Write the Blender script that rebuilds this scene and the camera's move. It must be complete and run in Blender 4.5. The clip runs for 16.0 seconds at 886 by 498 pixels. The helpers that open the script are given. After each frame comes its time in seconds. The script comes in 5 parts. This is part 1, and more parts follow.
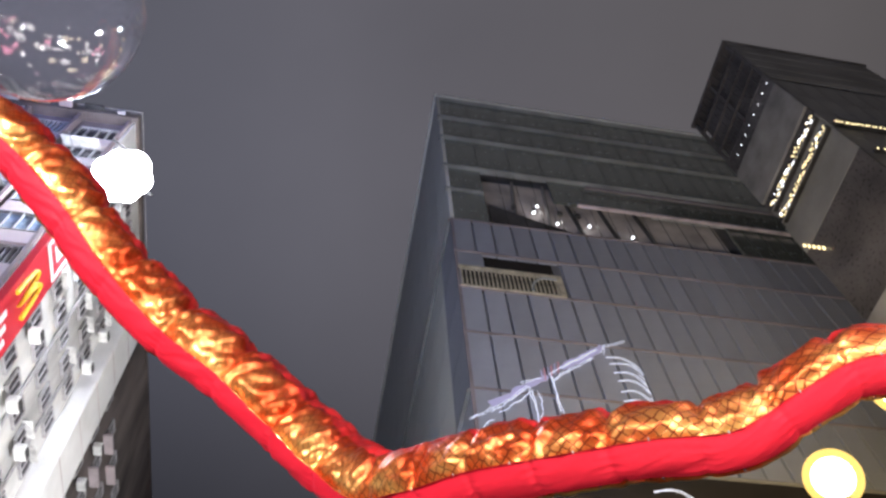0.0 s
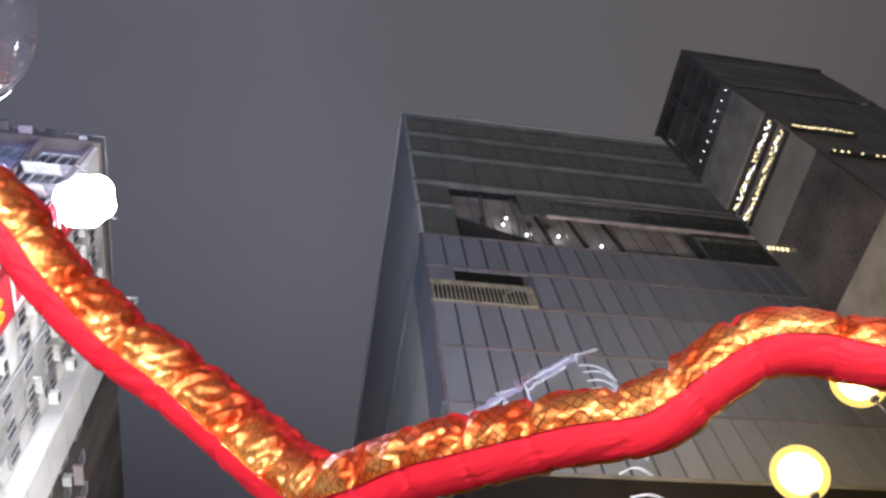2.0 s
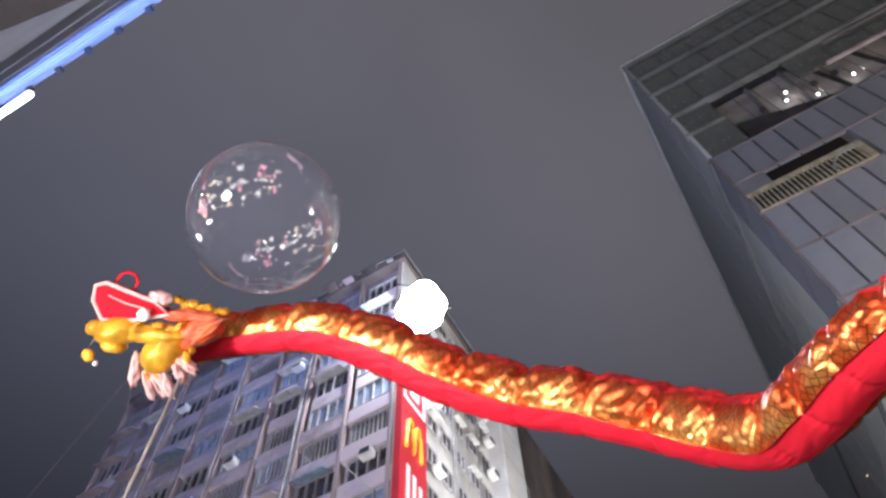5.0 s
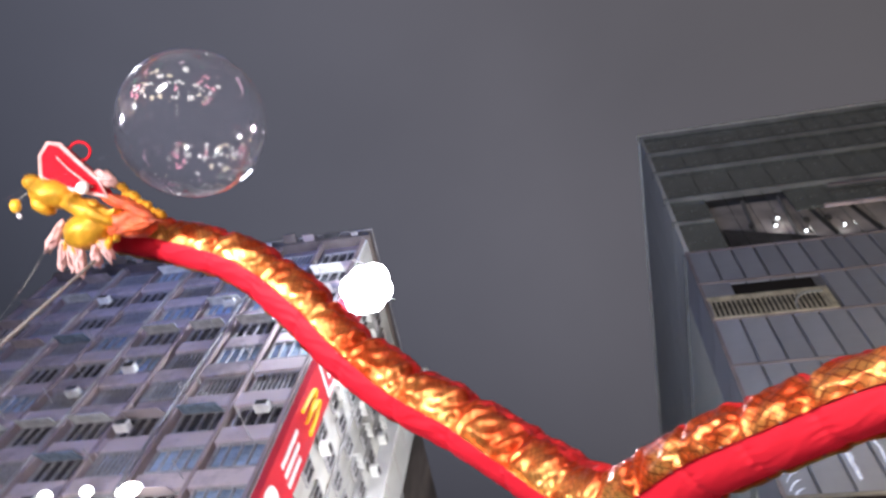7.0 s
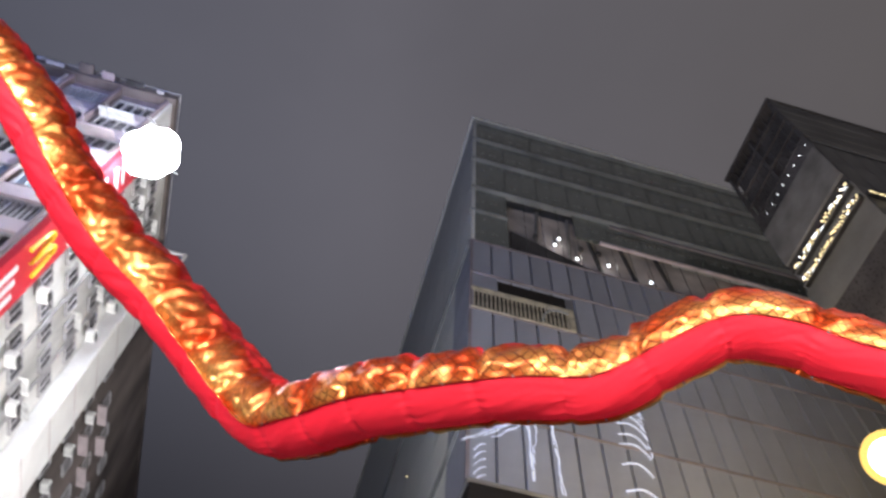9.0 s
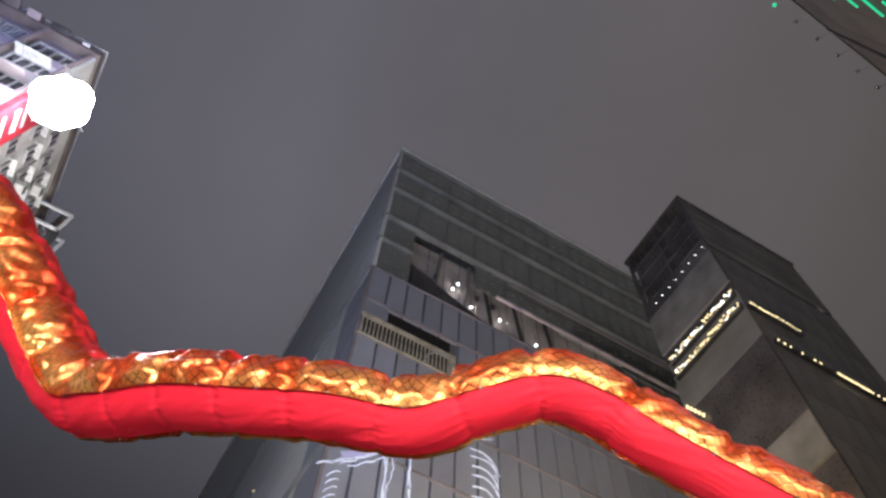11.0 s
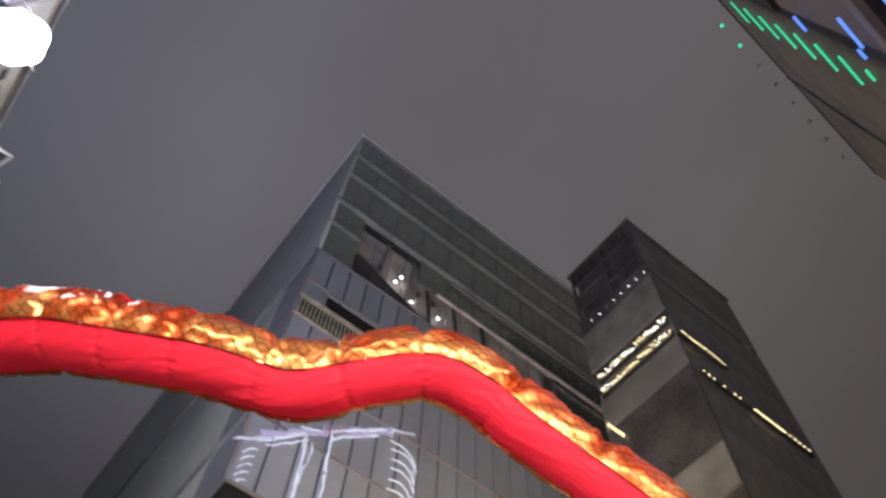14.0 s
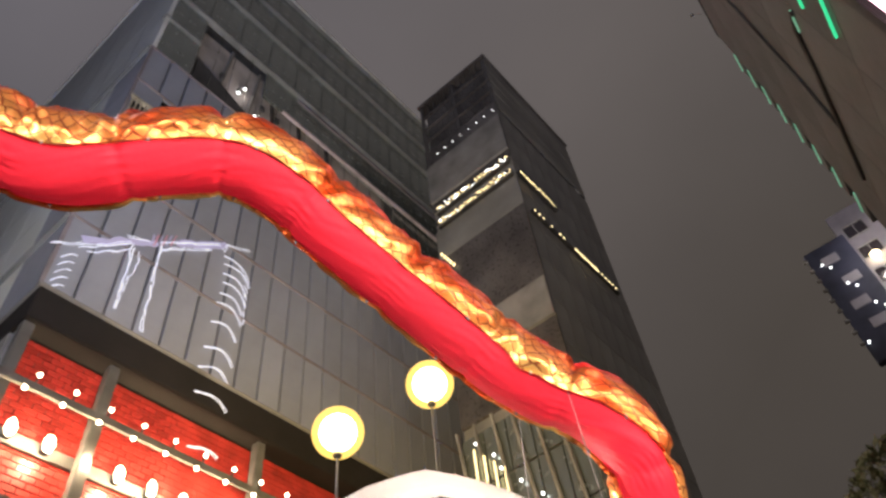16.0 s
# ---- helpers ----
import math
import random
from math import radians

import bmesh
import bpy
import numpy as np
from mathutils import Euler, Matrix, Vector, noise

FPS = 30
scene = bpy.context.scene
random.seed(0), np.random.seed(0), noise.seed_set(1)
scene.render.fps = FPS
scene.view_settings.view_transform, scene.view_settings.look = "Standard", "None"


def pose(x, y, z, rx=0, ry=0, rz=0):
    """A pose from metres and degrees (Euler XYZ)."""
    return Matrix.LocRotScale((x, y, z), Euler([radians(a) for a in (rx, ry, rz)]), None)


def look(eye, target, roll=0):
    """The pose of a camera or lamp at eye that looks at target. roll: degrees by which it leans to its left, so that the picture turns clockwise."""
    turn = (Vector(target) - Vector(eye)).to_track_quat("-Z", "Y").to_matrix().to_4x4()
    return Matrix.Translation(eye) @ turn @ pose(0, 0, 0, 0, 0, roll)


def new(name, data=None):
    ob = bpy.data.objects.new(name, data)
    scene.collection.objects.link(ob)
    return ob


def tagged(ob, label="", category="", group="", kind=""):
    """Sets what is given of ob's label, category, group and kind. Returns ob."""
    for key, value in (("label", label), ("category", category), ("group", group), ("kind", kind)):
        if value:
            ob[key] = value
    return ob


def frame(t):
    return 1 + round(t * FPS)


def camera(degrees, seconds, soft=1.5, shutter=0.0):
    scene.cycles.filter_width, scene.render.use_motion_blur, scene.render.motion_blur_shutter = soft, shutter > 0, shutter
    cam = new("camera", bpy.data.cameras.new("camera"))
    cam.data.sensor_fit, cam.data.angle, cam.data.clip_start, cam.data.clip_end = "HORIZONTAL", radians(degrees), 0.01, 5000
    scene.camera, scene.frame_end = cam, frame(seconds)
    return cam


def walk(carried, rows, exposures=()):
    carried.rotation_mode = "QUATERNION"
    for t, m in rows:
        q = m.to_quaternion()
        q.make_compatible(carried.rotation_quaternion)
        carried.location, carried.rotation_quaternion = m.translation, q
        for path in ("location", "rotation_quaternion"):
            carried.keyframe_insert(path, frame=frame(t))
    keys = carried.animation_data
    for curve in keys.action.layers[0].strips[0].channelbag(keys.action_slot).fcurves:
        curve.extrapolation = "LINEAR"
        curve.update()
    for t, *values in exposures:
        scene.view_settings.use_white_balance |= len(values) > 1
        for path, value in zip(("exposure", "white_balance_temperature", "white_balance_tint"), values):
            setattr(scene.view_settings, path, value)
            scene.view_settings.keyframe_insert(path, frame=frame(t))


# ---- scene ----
cam = camera(60.76, 16.0, soft=2.6, shutter=0.5)
# seconds, x, y, z, yaw, pitch, roll
PATH = [
    (0, 0.448, 0.519, 1.909, 0.30, 58.68, -5.48),
    (0.5, 0.467, 0.534, 1.832, -0.70, 59.36, -5.87),
    (1, 0.566, 0.545, 1.794, -0.64, 58.15, -7.91),
    (1.5, 0.549, 0.521, 1.684, -2.12, 58.22, -8.19),
    (2, 0.700, 0.524, 1.714, -3.95, 59.52, -11.15),
    (2.5, 0.752, 0.521, 1.664, -5.39, 60.47, -13.29),
    (3, 0.781, 0.478, 1.588, -6.19, 61.69, -14.54),
    (3.5, 0.677, 0.486, 1.482, -5.92, 62.56, -14.21),
    (3.8, 0.608, 0.515, 1.485, 0.28, 63.73, -14.77),
    (4, 0.684, 0.540, 1.515, 11.01, 64.61, -13.37),
    (4.2, 0.703, 0.572, 1.589, 25.73, 65.28, -9.34),
    (4.5, 0.637, 0.547, 1.736, 32.67, 62.63, -9.53),
    (4.7, 0.614, 0.523, 1.640, 39.96, 62.39, -6.24),
    (6.8, 0.817, 0.658, 1.641, 38.76, 62.65, 11.95),
    (7, 0.838, 0.674, 1.511, 37.50, 62.75, 13.28),
    (7.5, 1.002, 0.656, 1.406, 30.19, 62.81, 15.45),
    (8, 1.070, 0.669, 1.360, 21.33, 63.43, 13.67),
    (8.5, 1.048, 0.814, 1.465, 12.08, 62.98, 10.58),
    (9, 1.110, 0.965, 1.610, 3.87, 60.46, 5.01),
    (9.5, 1.161, 1.000, 1.660, 0.15, 59.71, 6.20),
    (10, 1.230, 1.002, 1.649, -3.59, 61.79, 7.04),
    (10.2, 1.275, 1.038, 1.703, -5.47, 62.38, 6.88),
    (12.5, 1.533, 0.979, 1.543, -15.09, 64.23, 1.52),
    (13, 1.595, 1.023, 1.629, -13.99, 64.97, 1.67),
    (13.5, 1.650, 1.058, 1.671, -14.27, 65.44, 5.03),
    (14, 1.647, 1.035, 1.618, -19.51, 63.42, 4.28),
    (14.5, 1.743, 1.068, 1.696, -30.02, 60.73, -2.00),
    (15, 1.837, 1.217, 1.804, -34.92, 55.75, -4.31),
    (15.5, 1.855, 1.255, 1.861, -36.95, 51.73, -5.20),
    (16, 1.923, 1.299, 1.942, -39.93, 49.90, -7.77),
]
walk(cam, [(t, pose(x, y, z, 90 + p, 0, yaw) @ pose(0, 0, 0, 0, 0, r)) for t, x, y, z, yaw, p, r in PATH],
     exposures=[(0, 0.0, 6150, 10), (8, 0.0, 6150, 10), (10, 0.0, 6300, 10), (13, 0.0, 6200, 10), (14.5, 0.08, 6450, 10), (15.5, 0.12, 6700, 10), (16, 0.14, 6700, 10)])

# ---- night sky: low cloud lit by the city ----
world = bpy.data.worlds.new("night_sky")
scene.world = world
world.use_nodes = True
wn, wl = world.node_tree.nodes, world.node_tree.links
wbg = wn["Background"]
wco = wn.new("ShaderNodeTexCoord")
wsep = wn.new("ShaderNodeSeparateXYZ")
wl.new(wco.outputs["Generated"], wsep.inputs[0])
wmr = wn.new("ShaderNodeMapRange")
wmr.inputs[1].default_value, wmr.inputs[2].default_value = -0.75, 0.75
wl.new(wsep.outputs[0], wmr.inputs[0])
wramp = wn.new("ShaderNodeValToRGB")
wramp.color_ramp.elements[0].color = (0.090, 0.094, 0.126, 1)
wramp.color_ramp.elements[1].color = (0.078, 0.067, 0.060, 1)
mid_stop = wramp.color_ramp.elements.new(0.42)
mid_stop.color = (0.129, 0.121, 0.137, 1)
east_stop = wramp.color_ramp.elements.new(0.80)
east_stop.color = (0.113, 0.100, 0.099, 1)
wl.new(wmr.outputs[0], wramp.inputs[0])
wnoise = wn.new("ShaderNodeTexNoise")
wnoise.inputs["Scale"].default_value, wnoise.inputs["Detail"].default_value = 2.2, 4
wl.new(wco.outputs["Generated"], wnoise.inputs["Vector"])
wmul = wn.new("ShaderNodeMapRange")
wmul.inputs[3].default_value, wmul.inputs[4].default_value = 0.8, 1.2
wl.new(wnoise.outputs["Fac"], wmul.inputs[0])
# the cloud dims towards the rooftops, most of all in the north-west
wlow = wn.new("ShaderNodeMapRange")
wlow.interpolation_type = "SMOOTHSTEP"
for k, v in ((1, 0.55), (2, 0.90), (3, 0.28), (4, 1.0)):
    wlow.inputs[k].default_value = v
weast = wn.new("ShaderNodeMapRange")
for k, v in ((1, 0.35), (2, 0.85), (3, 0.72), (4, 1.0)):
    weast.inputs[k].default_value = v
wside = wn.new("ShaderNodeMapRange")
for k, v in ((1, -0.05), (2, 0.4), (3, 0.0), (4, 1.0)):
    wside.inputs[k].default_value = v
wl.new(wsep.outputs[2], wlow.inputs[0])
wl.new(wsep.outputs[2], weast.inputs[0])
wl.new(wsep.outputs[0], wside.inputs[0])
wdim = wn.new("ShaderNodeMix")
wl.new(wside.outputs[0], wdim.inputs[0])
wl.new(wlow.outputs[0], wdim.inputs[2])
wl.new(weast.outputs[0], wdim.inputs[3])
wtot = wn.new("ShaderNodeMath")
wtot.operation = "MULTIPLY"
wl.new(wmul.outputs[0], wtot.inputs[0])
wl.new(wdim.outputs[0], wtot.inputs[1])
wmix = wn.new("ShaderNodeVectorMath")
wmix.operation = "SCALE"
wl.new(wramp.outputs["Color"], wmix.inputs[0])
wl.new(wtot.outputs[0], wmix.inputs["Scale"])
wl.new(wmix.outputs[0], wbg.inputs["Color"])
wbg.inputs["Strength"].default_value = 1.0

# the street grid of all buildings is turned by this angle
GRID = 15.0
E1 = Vector((math.cos(radians(GRID)), math.sin(radians(GRID)), 0))
E2 = Vector((-E1.y, E1.x, 0))


def lamp(name, kind, at, energy, color=(1, 1, 1), aim=None, size=0.3, spot=60, blend=0.5, size_y=None):
    d = bpy.data.lights.new(name, kind)
    d.energy, d.color = energy, color
    if kind == "AREA":
        d.size = size
        if size_y:
            d.shape, d.size_y = "RECTANGLE", size_y
    else:
        d.shadow_soft_size = size
    if kind == "SPOT":
        d.spot_size, d.spot_blend = radians(spot), blend
    ob = new(name, d)
    ob.matrix_world = look(at, aim) if aim else Matrix.Translation(at)
    return ob


# spot for the projector's wash on the tower; the drawing is glowing strips
lamp("facade_projector_light", "SPOT", (6, 12, 12), 43000, (0.88, 0.89, 1.0), aim=(12, 44, 104), size=0.4, spot=84, blend=0.8)
# floodlight at the roof corner of the old block
lamp("flood_light", "POINT", (-16.4, 16.6, 42.0), 8000, (0.93, 0.94, 1.0), size=0.5)
# unseen spot added opposite to brighten the white flank of the block
lamp("flank_wash", "SPOT", (0.5, 30, 12), 46000, (1.0, 0.97, 0.95), aim=(-21.5, 28, 32), size=0.5, spot=68, blend=0.7)
# unseen area lamps added behind the walker to brighten the dragon
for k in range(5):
    lamp("unseen_street_lamp", "AREA", (-2.4 + k * 2.0, -1.3 + k * 0.35, 2.9 + 0.3 * (k % 2)), 60 if k < 4 else 36, (1.0, 0.93, 0.88), aim=(-1.0 + k * 1.4, 4.0, 5.6), size=0.34, size_y=0.2)
# unseen lamps added under the dragon to light its belly from below
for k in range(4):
    lamp("belly_fill", "AREA", (-1.6 + k * 1.7, 4.2 - k * 0.35, 0.3), (24, 24, 20, 10)[k], (1.0, 0.90, 0.84), aim=(-1.4 + k * 1.6, 4.3 - k * 0.4, 6.0), size=0.3, size_y=0.2)
# one more unseen lamp, added for the head half of the dragon
lamp("unseen_lamp_west", "AREA", (-5.0, -1.4, 4.2), 590, (1.0, 0.95, 0.95), aim=(-3.0, 3.4, 8.0), size=0.6, size_y=0.35)
# unseen spot added to brighten the front of the housing block
lamp("block_front_fill", "SPOT", (-12, 2, 4), 21000, (1.0, 0.93, 0.94), aim=(-26, 14, 34), size=0.5, spot=85, blend=0.7)
# sodium street lamps
lamp("sodium_light", "SPOT", (12.9, 22.5, 19.1), 15000, (1.0, 0.72, 0.30), aim=(20, 45, 44), size=0.4, spot=105, blend=1.0)
lamp("sodium_light", "SPOT", (16.3, 20.9, 21.5), 17000, (1.0, 0.72, 0.30), aim=(31, 42, 40), size=0.4, spot=115, blend=1.0)


# ---- materials ----
def mat(name, color, rough=0.6, metal=0.0, vary=0.2, scale=2.0, fine=14.0, bump=0.1, dist=0.02, emit=None, estr=0.0,
        spec=0.5, piece=0.0, stretch=(1, 1, 1), alt=None):
    m = bpy.data.materials.new(name)
    m.use_nodes = True
    n, l = m.node_tree.nodes, m.node_tree.links
    b = n["Principled BSDF"]
    b.inputs["Roughness"].default_value = rough
    b.inputs["Metallic"].default_value = metal
    b.inputs["Specular IOR Level"].default_value = spec
    co = n.new("ShaderNodeTexCoord")
    mp = n.new("ShaderNodeMapping")
    mp.inputs["Scale"].default_value = stretch
    l.new(co.outputs["Object"], mp.inputs["Vector"])
    big = n.new("ShaderNodeTexNoise")
    big.inputs["Scale"].default_value, big.inputs["Detail"].default_value = scale, 5
    small = n.new("ShaderNodeTexNoise")
    small.inputs["Scale"].default_value, small.inputs["Detail"].default_value = fine, 4
    for q in (big, small):
        l.new(mp.outputs[0], q.inputs["Vector"])
    mix = n.new("ShaderNodeMix")
    mix.data_type = "RGBA"
    dark = alt if alt else tuple(c * (1 - 2 * vary) for c in color)
    mix.inputs[6].default_value = (*dark, 1)
    mix.inputs[7].default_value = (*(min(1, c * (1 + vary)) for c in color), 1)
    add = n.new("ShaderNodeMath")
    add.operation = "MULTIPLY_ADD"
    add.inputs[1].default_value = 0.35
    l.new(small.outputs["Fac"], add.inputs[0])
    st = n.new("ShaderNodeMapRange")
    st.inputs[1].default_value, st.inputs[2].default_value, st.inputs[3].default_value, st.inputs[4].default_value = 0.3, 0.7, -0.17, 0.83
    l.new(big.outputs["Fac"], st.inputs[0])
    l.new(st.outputs[0], add.inputs[2])
    fac = add.outputs[0]
    if piece:
        oi = n.new("ShaderNodeObjectInfo")
        pr = n.new("ShaderNodeMath")
        pr.operation = "MULTIPLY_ADD"
        pr.inputs[1].default_value = piece
        l.new(oi.outputs["Random"], pr.inputs[0])
        l.new(fac, pr.inputs[2])
        fac = pr.outputs[0]
    l.new(fac, mix.inputs[0])
    l.new(mix.outputs[2], b.inputs["Base Color"])
    rr = n.new("ShaderNodeMapRange")
    rr.inputs[3].default_value, rr.inputs[4].default_value = max(0.02, rough - 0.12), min(1, rough + 0.12)
    l.new(small.outputs["Fac"], rr.inputs[0])
    l.new(rr.outputs[0], b.inputs["Roughness"])
    if bump:
        bp = n.new("ShaderNodeBump")
        bp.inputs["Strength"].default_value, bp.inputs["Distance"].default_value = bump, dist
        l.new(small.outputs["Fac"], bp.inputs["Height"])
        l.new(bp.outputs[0], b.inputs["Normal"])
    if emit:
        b.inputs["Emission Color"].default_value = (*emit, 1)
        b.inputs["Emission Strength"].default_value = estr
    return m


def glow(name, color, strength):
    m = bpy.data.materials.new(name)
    m.use_nodes = True
    b = m.node_tree.nodes["Principled BSDF"]
    b.inputs["Base Color"].default_value = (*(0.8 * c for c in color), 1)
    b.inputs["Emission Color"].default_value = (*color, 1)
    b.inputs["Emission Strength"].default_value = strength
    return m


M_PANEL = mat("tower_panel", (0.32, 0.335, 0.39), 0.42, 0.15, 0.14, 0.12, 1.5, 0.05, piece=0.35)
M_JOINT = mat("tower_joint", (0.19, 0.19, 0.21), 0.7, 0, 0.2, 0.3, 3, 0.1)
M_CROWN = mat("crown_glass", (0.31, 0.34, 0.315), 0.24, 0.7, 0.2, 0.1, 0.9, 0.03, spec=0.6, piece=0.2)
M_SLAB = mat("crown_slab", (0.30, 0.31, 0.30), 0.6, 0, 0.2, 0.2, 3, 0.1)
M_STONE = mat("lit_soffit", (0.55, 0.50, 0.47), 0.7, 0, 0.2, 0.3, 4, 0.1)
# pale base colour stands for haze and city glow on the flank
M_SIDE = mat("hazy_tower_side", (0.80, 0.81, 0.76), 0.6, 0.0, 0.05, 0.05, 0.25, 0.0, piece=0.12)
M_COURSE = mat("mauve_string_course", (0.27, 0.235, 0.25), 0.6, 0.1, 0.2, 0.3, 3, 0.1)
M_LATTICE = mat("ochre_grille", (0.56, 0.51, 0.39), 0.55, 0.3, 0.2, 1, 8, 0.1)
M_DARK = mat("dark_metal", (0.085, 0.082, 0.082), 0.45, 0.5, 0.3, 0.5, 6, 0.08)
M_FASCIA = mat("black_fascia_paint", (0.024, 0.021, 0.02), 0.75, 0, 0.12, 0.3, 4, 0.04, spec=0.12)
M_RAIL = mat("dark_grey_steel", (0.13, 0.125, 0.12), 0.6, 0.2, 0.2, 0.5, 6, 0.1)
M_GREY = mat("grey_concrete", (0.26, 0.25, 0.24), 0.75, 0, 0.2, 0.3, 5, 0.15)
M_TOWER = mat("brown_tower", (0.29, 0.28, 0.262), 0.45, 0.2, 0.2, 0.15, 2.5, 0.05, piece=0.3)
M_TDARK = mat("tower_black", (0.11, 0.10, 0.098), 0.3, 0.1, 0.3, 0.2, 3, 0.04)
M_PINK = mat("pink_render", (0.34, 0.275, 0.28), 0.8, 0, 0.22, 0.35, 4, 0.25, stretch=(1, 1, 0.35))
M_SILL = mat("pale_spandrel", (0.46, 0.395, 0.405), 0.75, 0, 0.3, 0.6, 5, 0.2, piece=0.7)
M_WHITE = mat("white_render", (0.66, 0.66, 0.65), 0.75, 0, 0.24, 0.3, 3.5, 0.25, stretch=(1, 1, 0.3))
M_BAND = mat("white_tile_shaft", (0.78, 0.78, 0.78), 0.5, 0, 0.08, 0.4, 6, 0.08)
M_BROWN = mat("old_brown_wall", (0.15, 0.122, 0.112), 0.85, 0, 0.35, 0.3, 3, 0.3, stretch=(1, 1, 0.4))
M_PANE = mat("dark_window_pane", (0.045, 0.040, 0.048), 0.12, 0, 0.3, 0.6, 3, 0.02, spec=0.8, piece=0.8)
M_CURTAIN = mat("curtained_pane", (0.28, 0.36, 0.46), 0.3, 0, 0.3, 1.0, 6, 0.05, piece=0.4)
M_FRAME = mat("window_frame_paint", (0.42, 0.41, 0.42), 0.5, 0.1, 0.15, 2, 12, 0.05)
M_AC = mat("air_conditioner_shell", (0.72, 0.72, 0.7), 0.5, 0, 0.2, 2, 12, 0.08, piece=0.3)
M_SIGN = mat("red_sign_face", (0.62, 0.03, 0.05), 0.4, 0, 0.08, 0.5, 5, 0.03)
M_SIGNDK = mat("oxblood_sign_case", (0.20, 0.03, 0.035), 0.5, 0, 0.15, 0.5, 5, 0.05)
M_SIGNW = mat("white_sign_face", (0.82, 0.8, 0.82), 0.4, 0, 0.05, 1, 6, 0.03)
M_SIGNY = mat("yellow_sign_face", (0.9, 0.55, 0.03), 0.4, 0, 0.05, 1, 6, 0.03)
M_RIDGE = mat("red_back_satin", (0.58, 0.02, 0.022), 0.42, 0.3, 0.22, 3, 14, 0.3, 0.02)
M_RED = mat("red_cloth", (0.76, 0.014, 0.036), 0.62, 0, 0.07, 1.5, 26, 0.25, 0.01, spec=0.3)
M_REDWALL = mat("red_glazed_tile", (0.37, 0.034, 0.028), 0.35, 0, 0.4, 0.6, 6, 0.1, piece=0.5)
M_ASPHALT = mat("asphalt", (0.05, 0.05, 0.052), 0.85, 0, 0.25, 0.6, 30, 0.3)
M_SOUTH = mat("charcoal_cladding", (0.145, 0.138, 0.135), 0.55, 0.15, 0.22, 0.2, 3, 0.08, piece=0.3)
M_SOUTHW = mat("mauve_grey_cladding", (0.20, 0.18, 0.20), 0.5, 0.2, 0.15, 0.2, 3, 0.06, piece=0.2)
M_BROWNBEAM = mat("dark_brown_steel", (0.06, 0.04, 0.038), 0.5, 0.1, 0.15, 0.2, 3, 0.05)
M_BLUE = mat("blue_lit_cladding", (0.45, 0.47, 0.55), 0.4, 0.2, 0.12, 0.3, 4, 0.05)
M_FARPALE = mat("pale_far_block", (0.42, 0.40, 0.46), 0.7, 0, 0.2, 0.2, 2, 0.1)
M_FARDARK = mat("navy_far_panel", (0.05, 0.055, 0.09), 0.5, 0, 0.3, 0.3, 3, 0.1)
M_BARK = mat("bark", (0.09, 0.06, 0.04), 0.9, 0, 0.3, 3, 20, 0.4)
M_LEAF = mat("leaf", (0.07, 0.075, 0.025), 0.55, 0, 0.35, 2, 10, 0.1)
M_CORD = mat("white_cord", (0.42, 0.40, 0.39), 0.8, 0, 0.1, 4, 40, 0.1)
M_PINKFUR = mat("pink_plush", (0.60, 0.36, 0.34), 0.9, 0, 0.15, 6, 40, 0.5)
M_ORANGE = mat("orange_silk", (0.66, 0.11, 0.035), 0.5, 0, 0.35, 6, 18, 0.7, 0.02)
M_YELLOW = mat("golden_silk", (0.70, 0.36, 0.028), 0.36, 0.3, 0.3, 4, 30, 0.4, 0.012)
M_MOUTH = mat("mouth_red_cloth", (0.58, 0.008, 0.018), 0.85, 0, 0.1, 4, 20, 0.15, spec=0.1)
M_SHADE = mat("white_canvas", (0.85, 0.82, 0.78), 0.8, 0, 0.06, 3, 30, 0.1)
G_FLOOD = glow("flood_glass", (0.93, 0.95, 1.0), 60)
G_SODIUM = glow("sodium_bulb", (1.0, 0.82, 0.46), 14.0)
G_BULB = glow("warm_bulb", (1.0, 0.85, 0.62), 10)
G_SPOT = glow("cool_spot", (0.95, 0.98, 1.0), 4)
G_STRIP = glow("gold_light_strip", (1.0, 0.80, 0.42), 2.0)
G_GREEN = glow("green_led", (0.04, 0.85, 0.38), 0.8)
G_GREEND = glow("dim_green_led", (0.25, 0.6, 0.4), 0.45)
G_BLUE = glow("blue_led", (0.12, 0.28, 1.0), 1.1)
G_PINK = glow("pink_sign_light", (1.0, 0.62, 0.75), 3.0)
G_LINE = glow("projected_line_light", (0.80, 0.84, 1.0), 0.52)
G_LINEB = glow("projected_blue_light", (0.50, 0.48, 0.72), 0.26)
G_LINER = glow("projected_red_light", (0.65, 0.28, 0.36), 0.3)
G_WARM = glow("warm_panel_glow", (1.0, 0.80, 0.52), 12.0)
G_ROSE = glow("rose_panel_glow", (1.0, 0.36, 0.46), 13.0)
G_WHITE = glow("warm_white_glow", (1.0, 0.93, 0.86), 13.0)


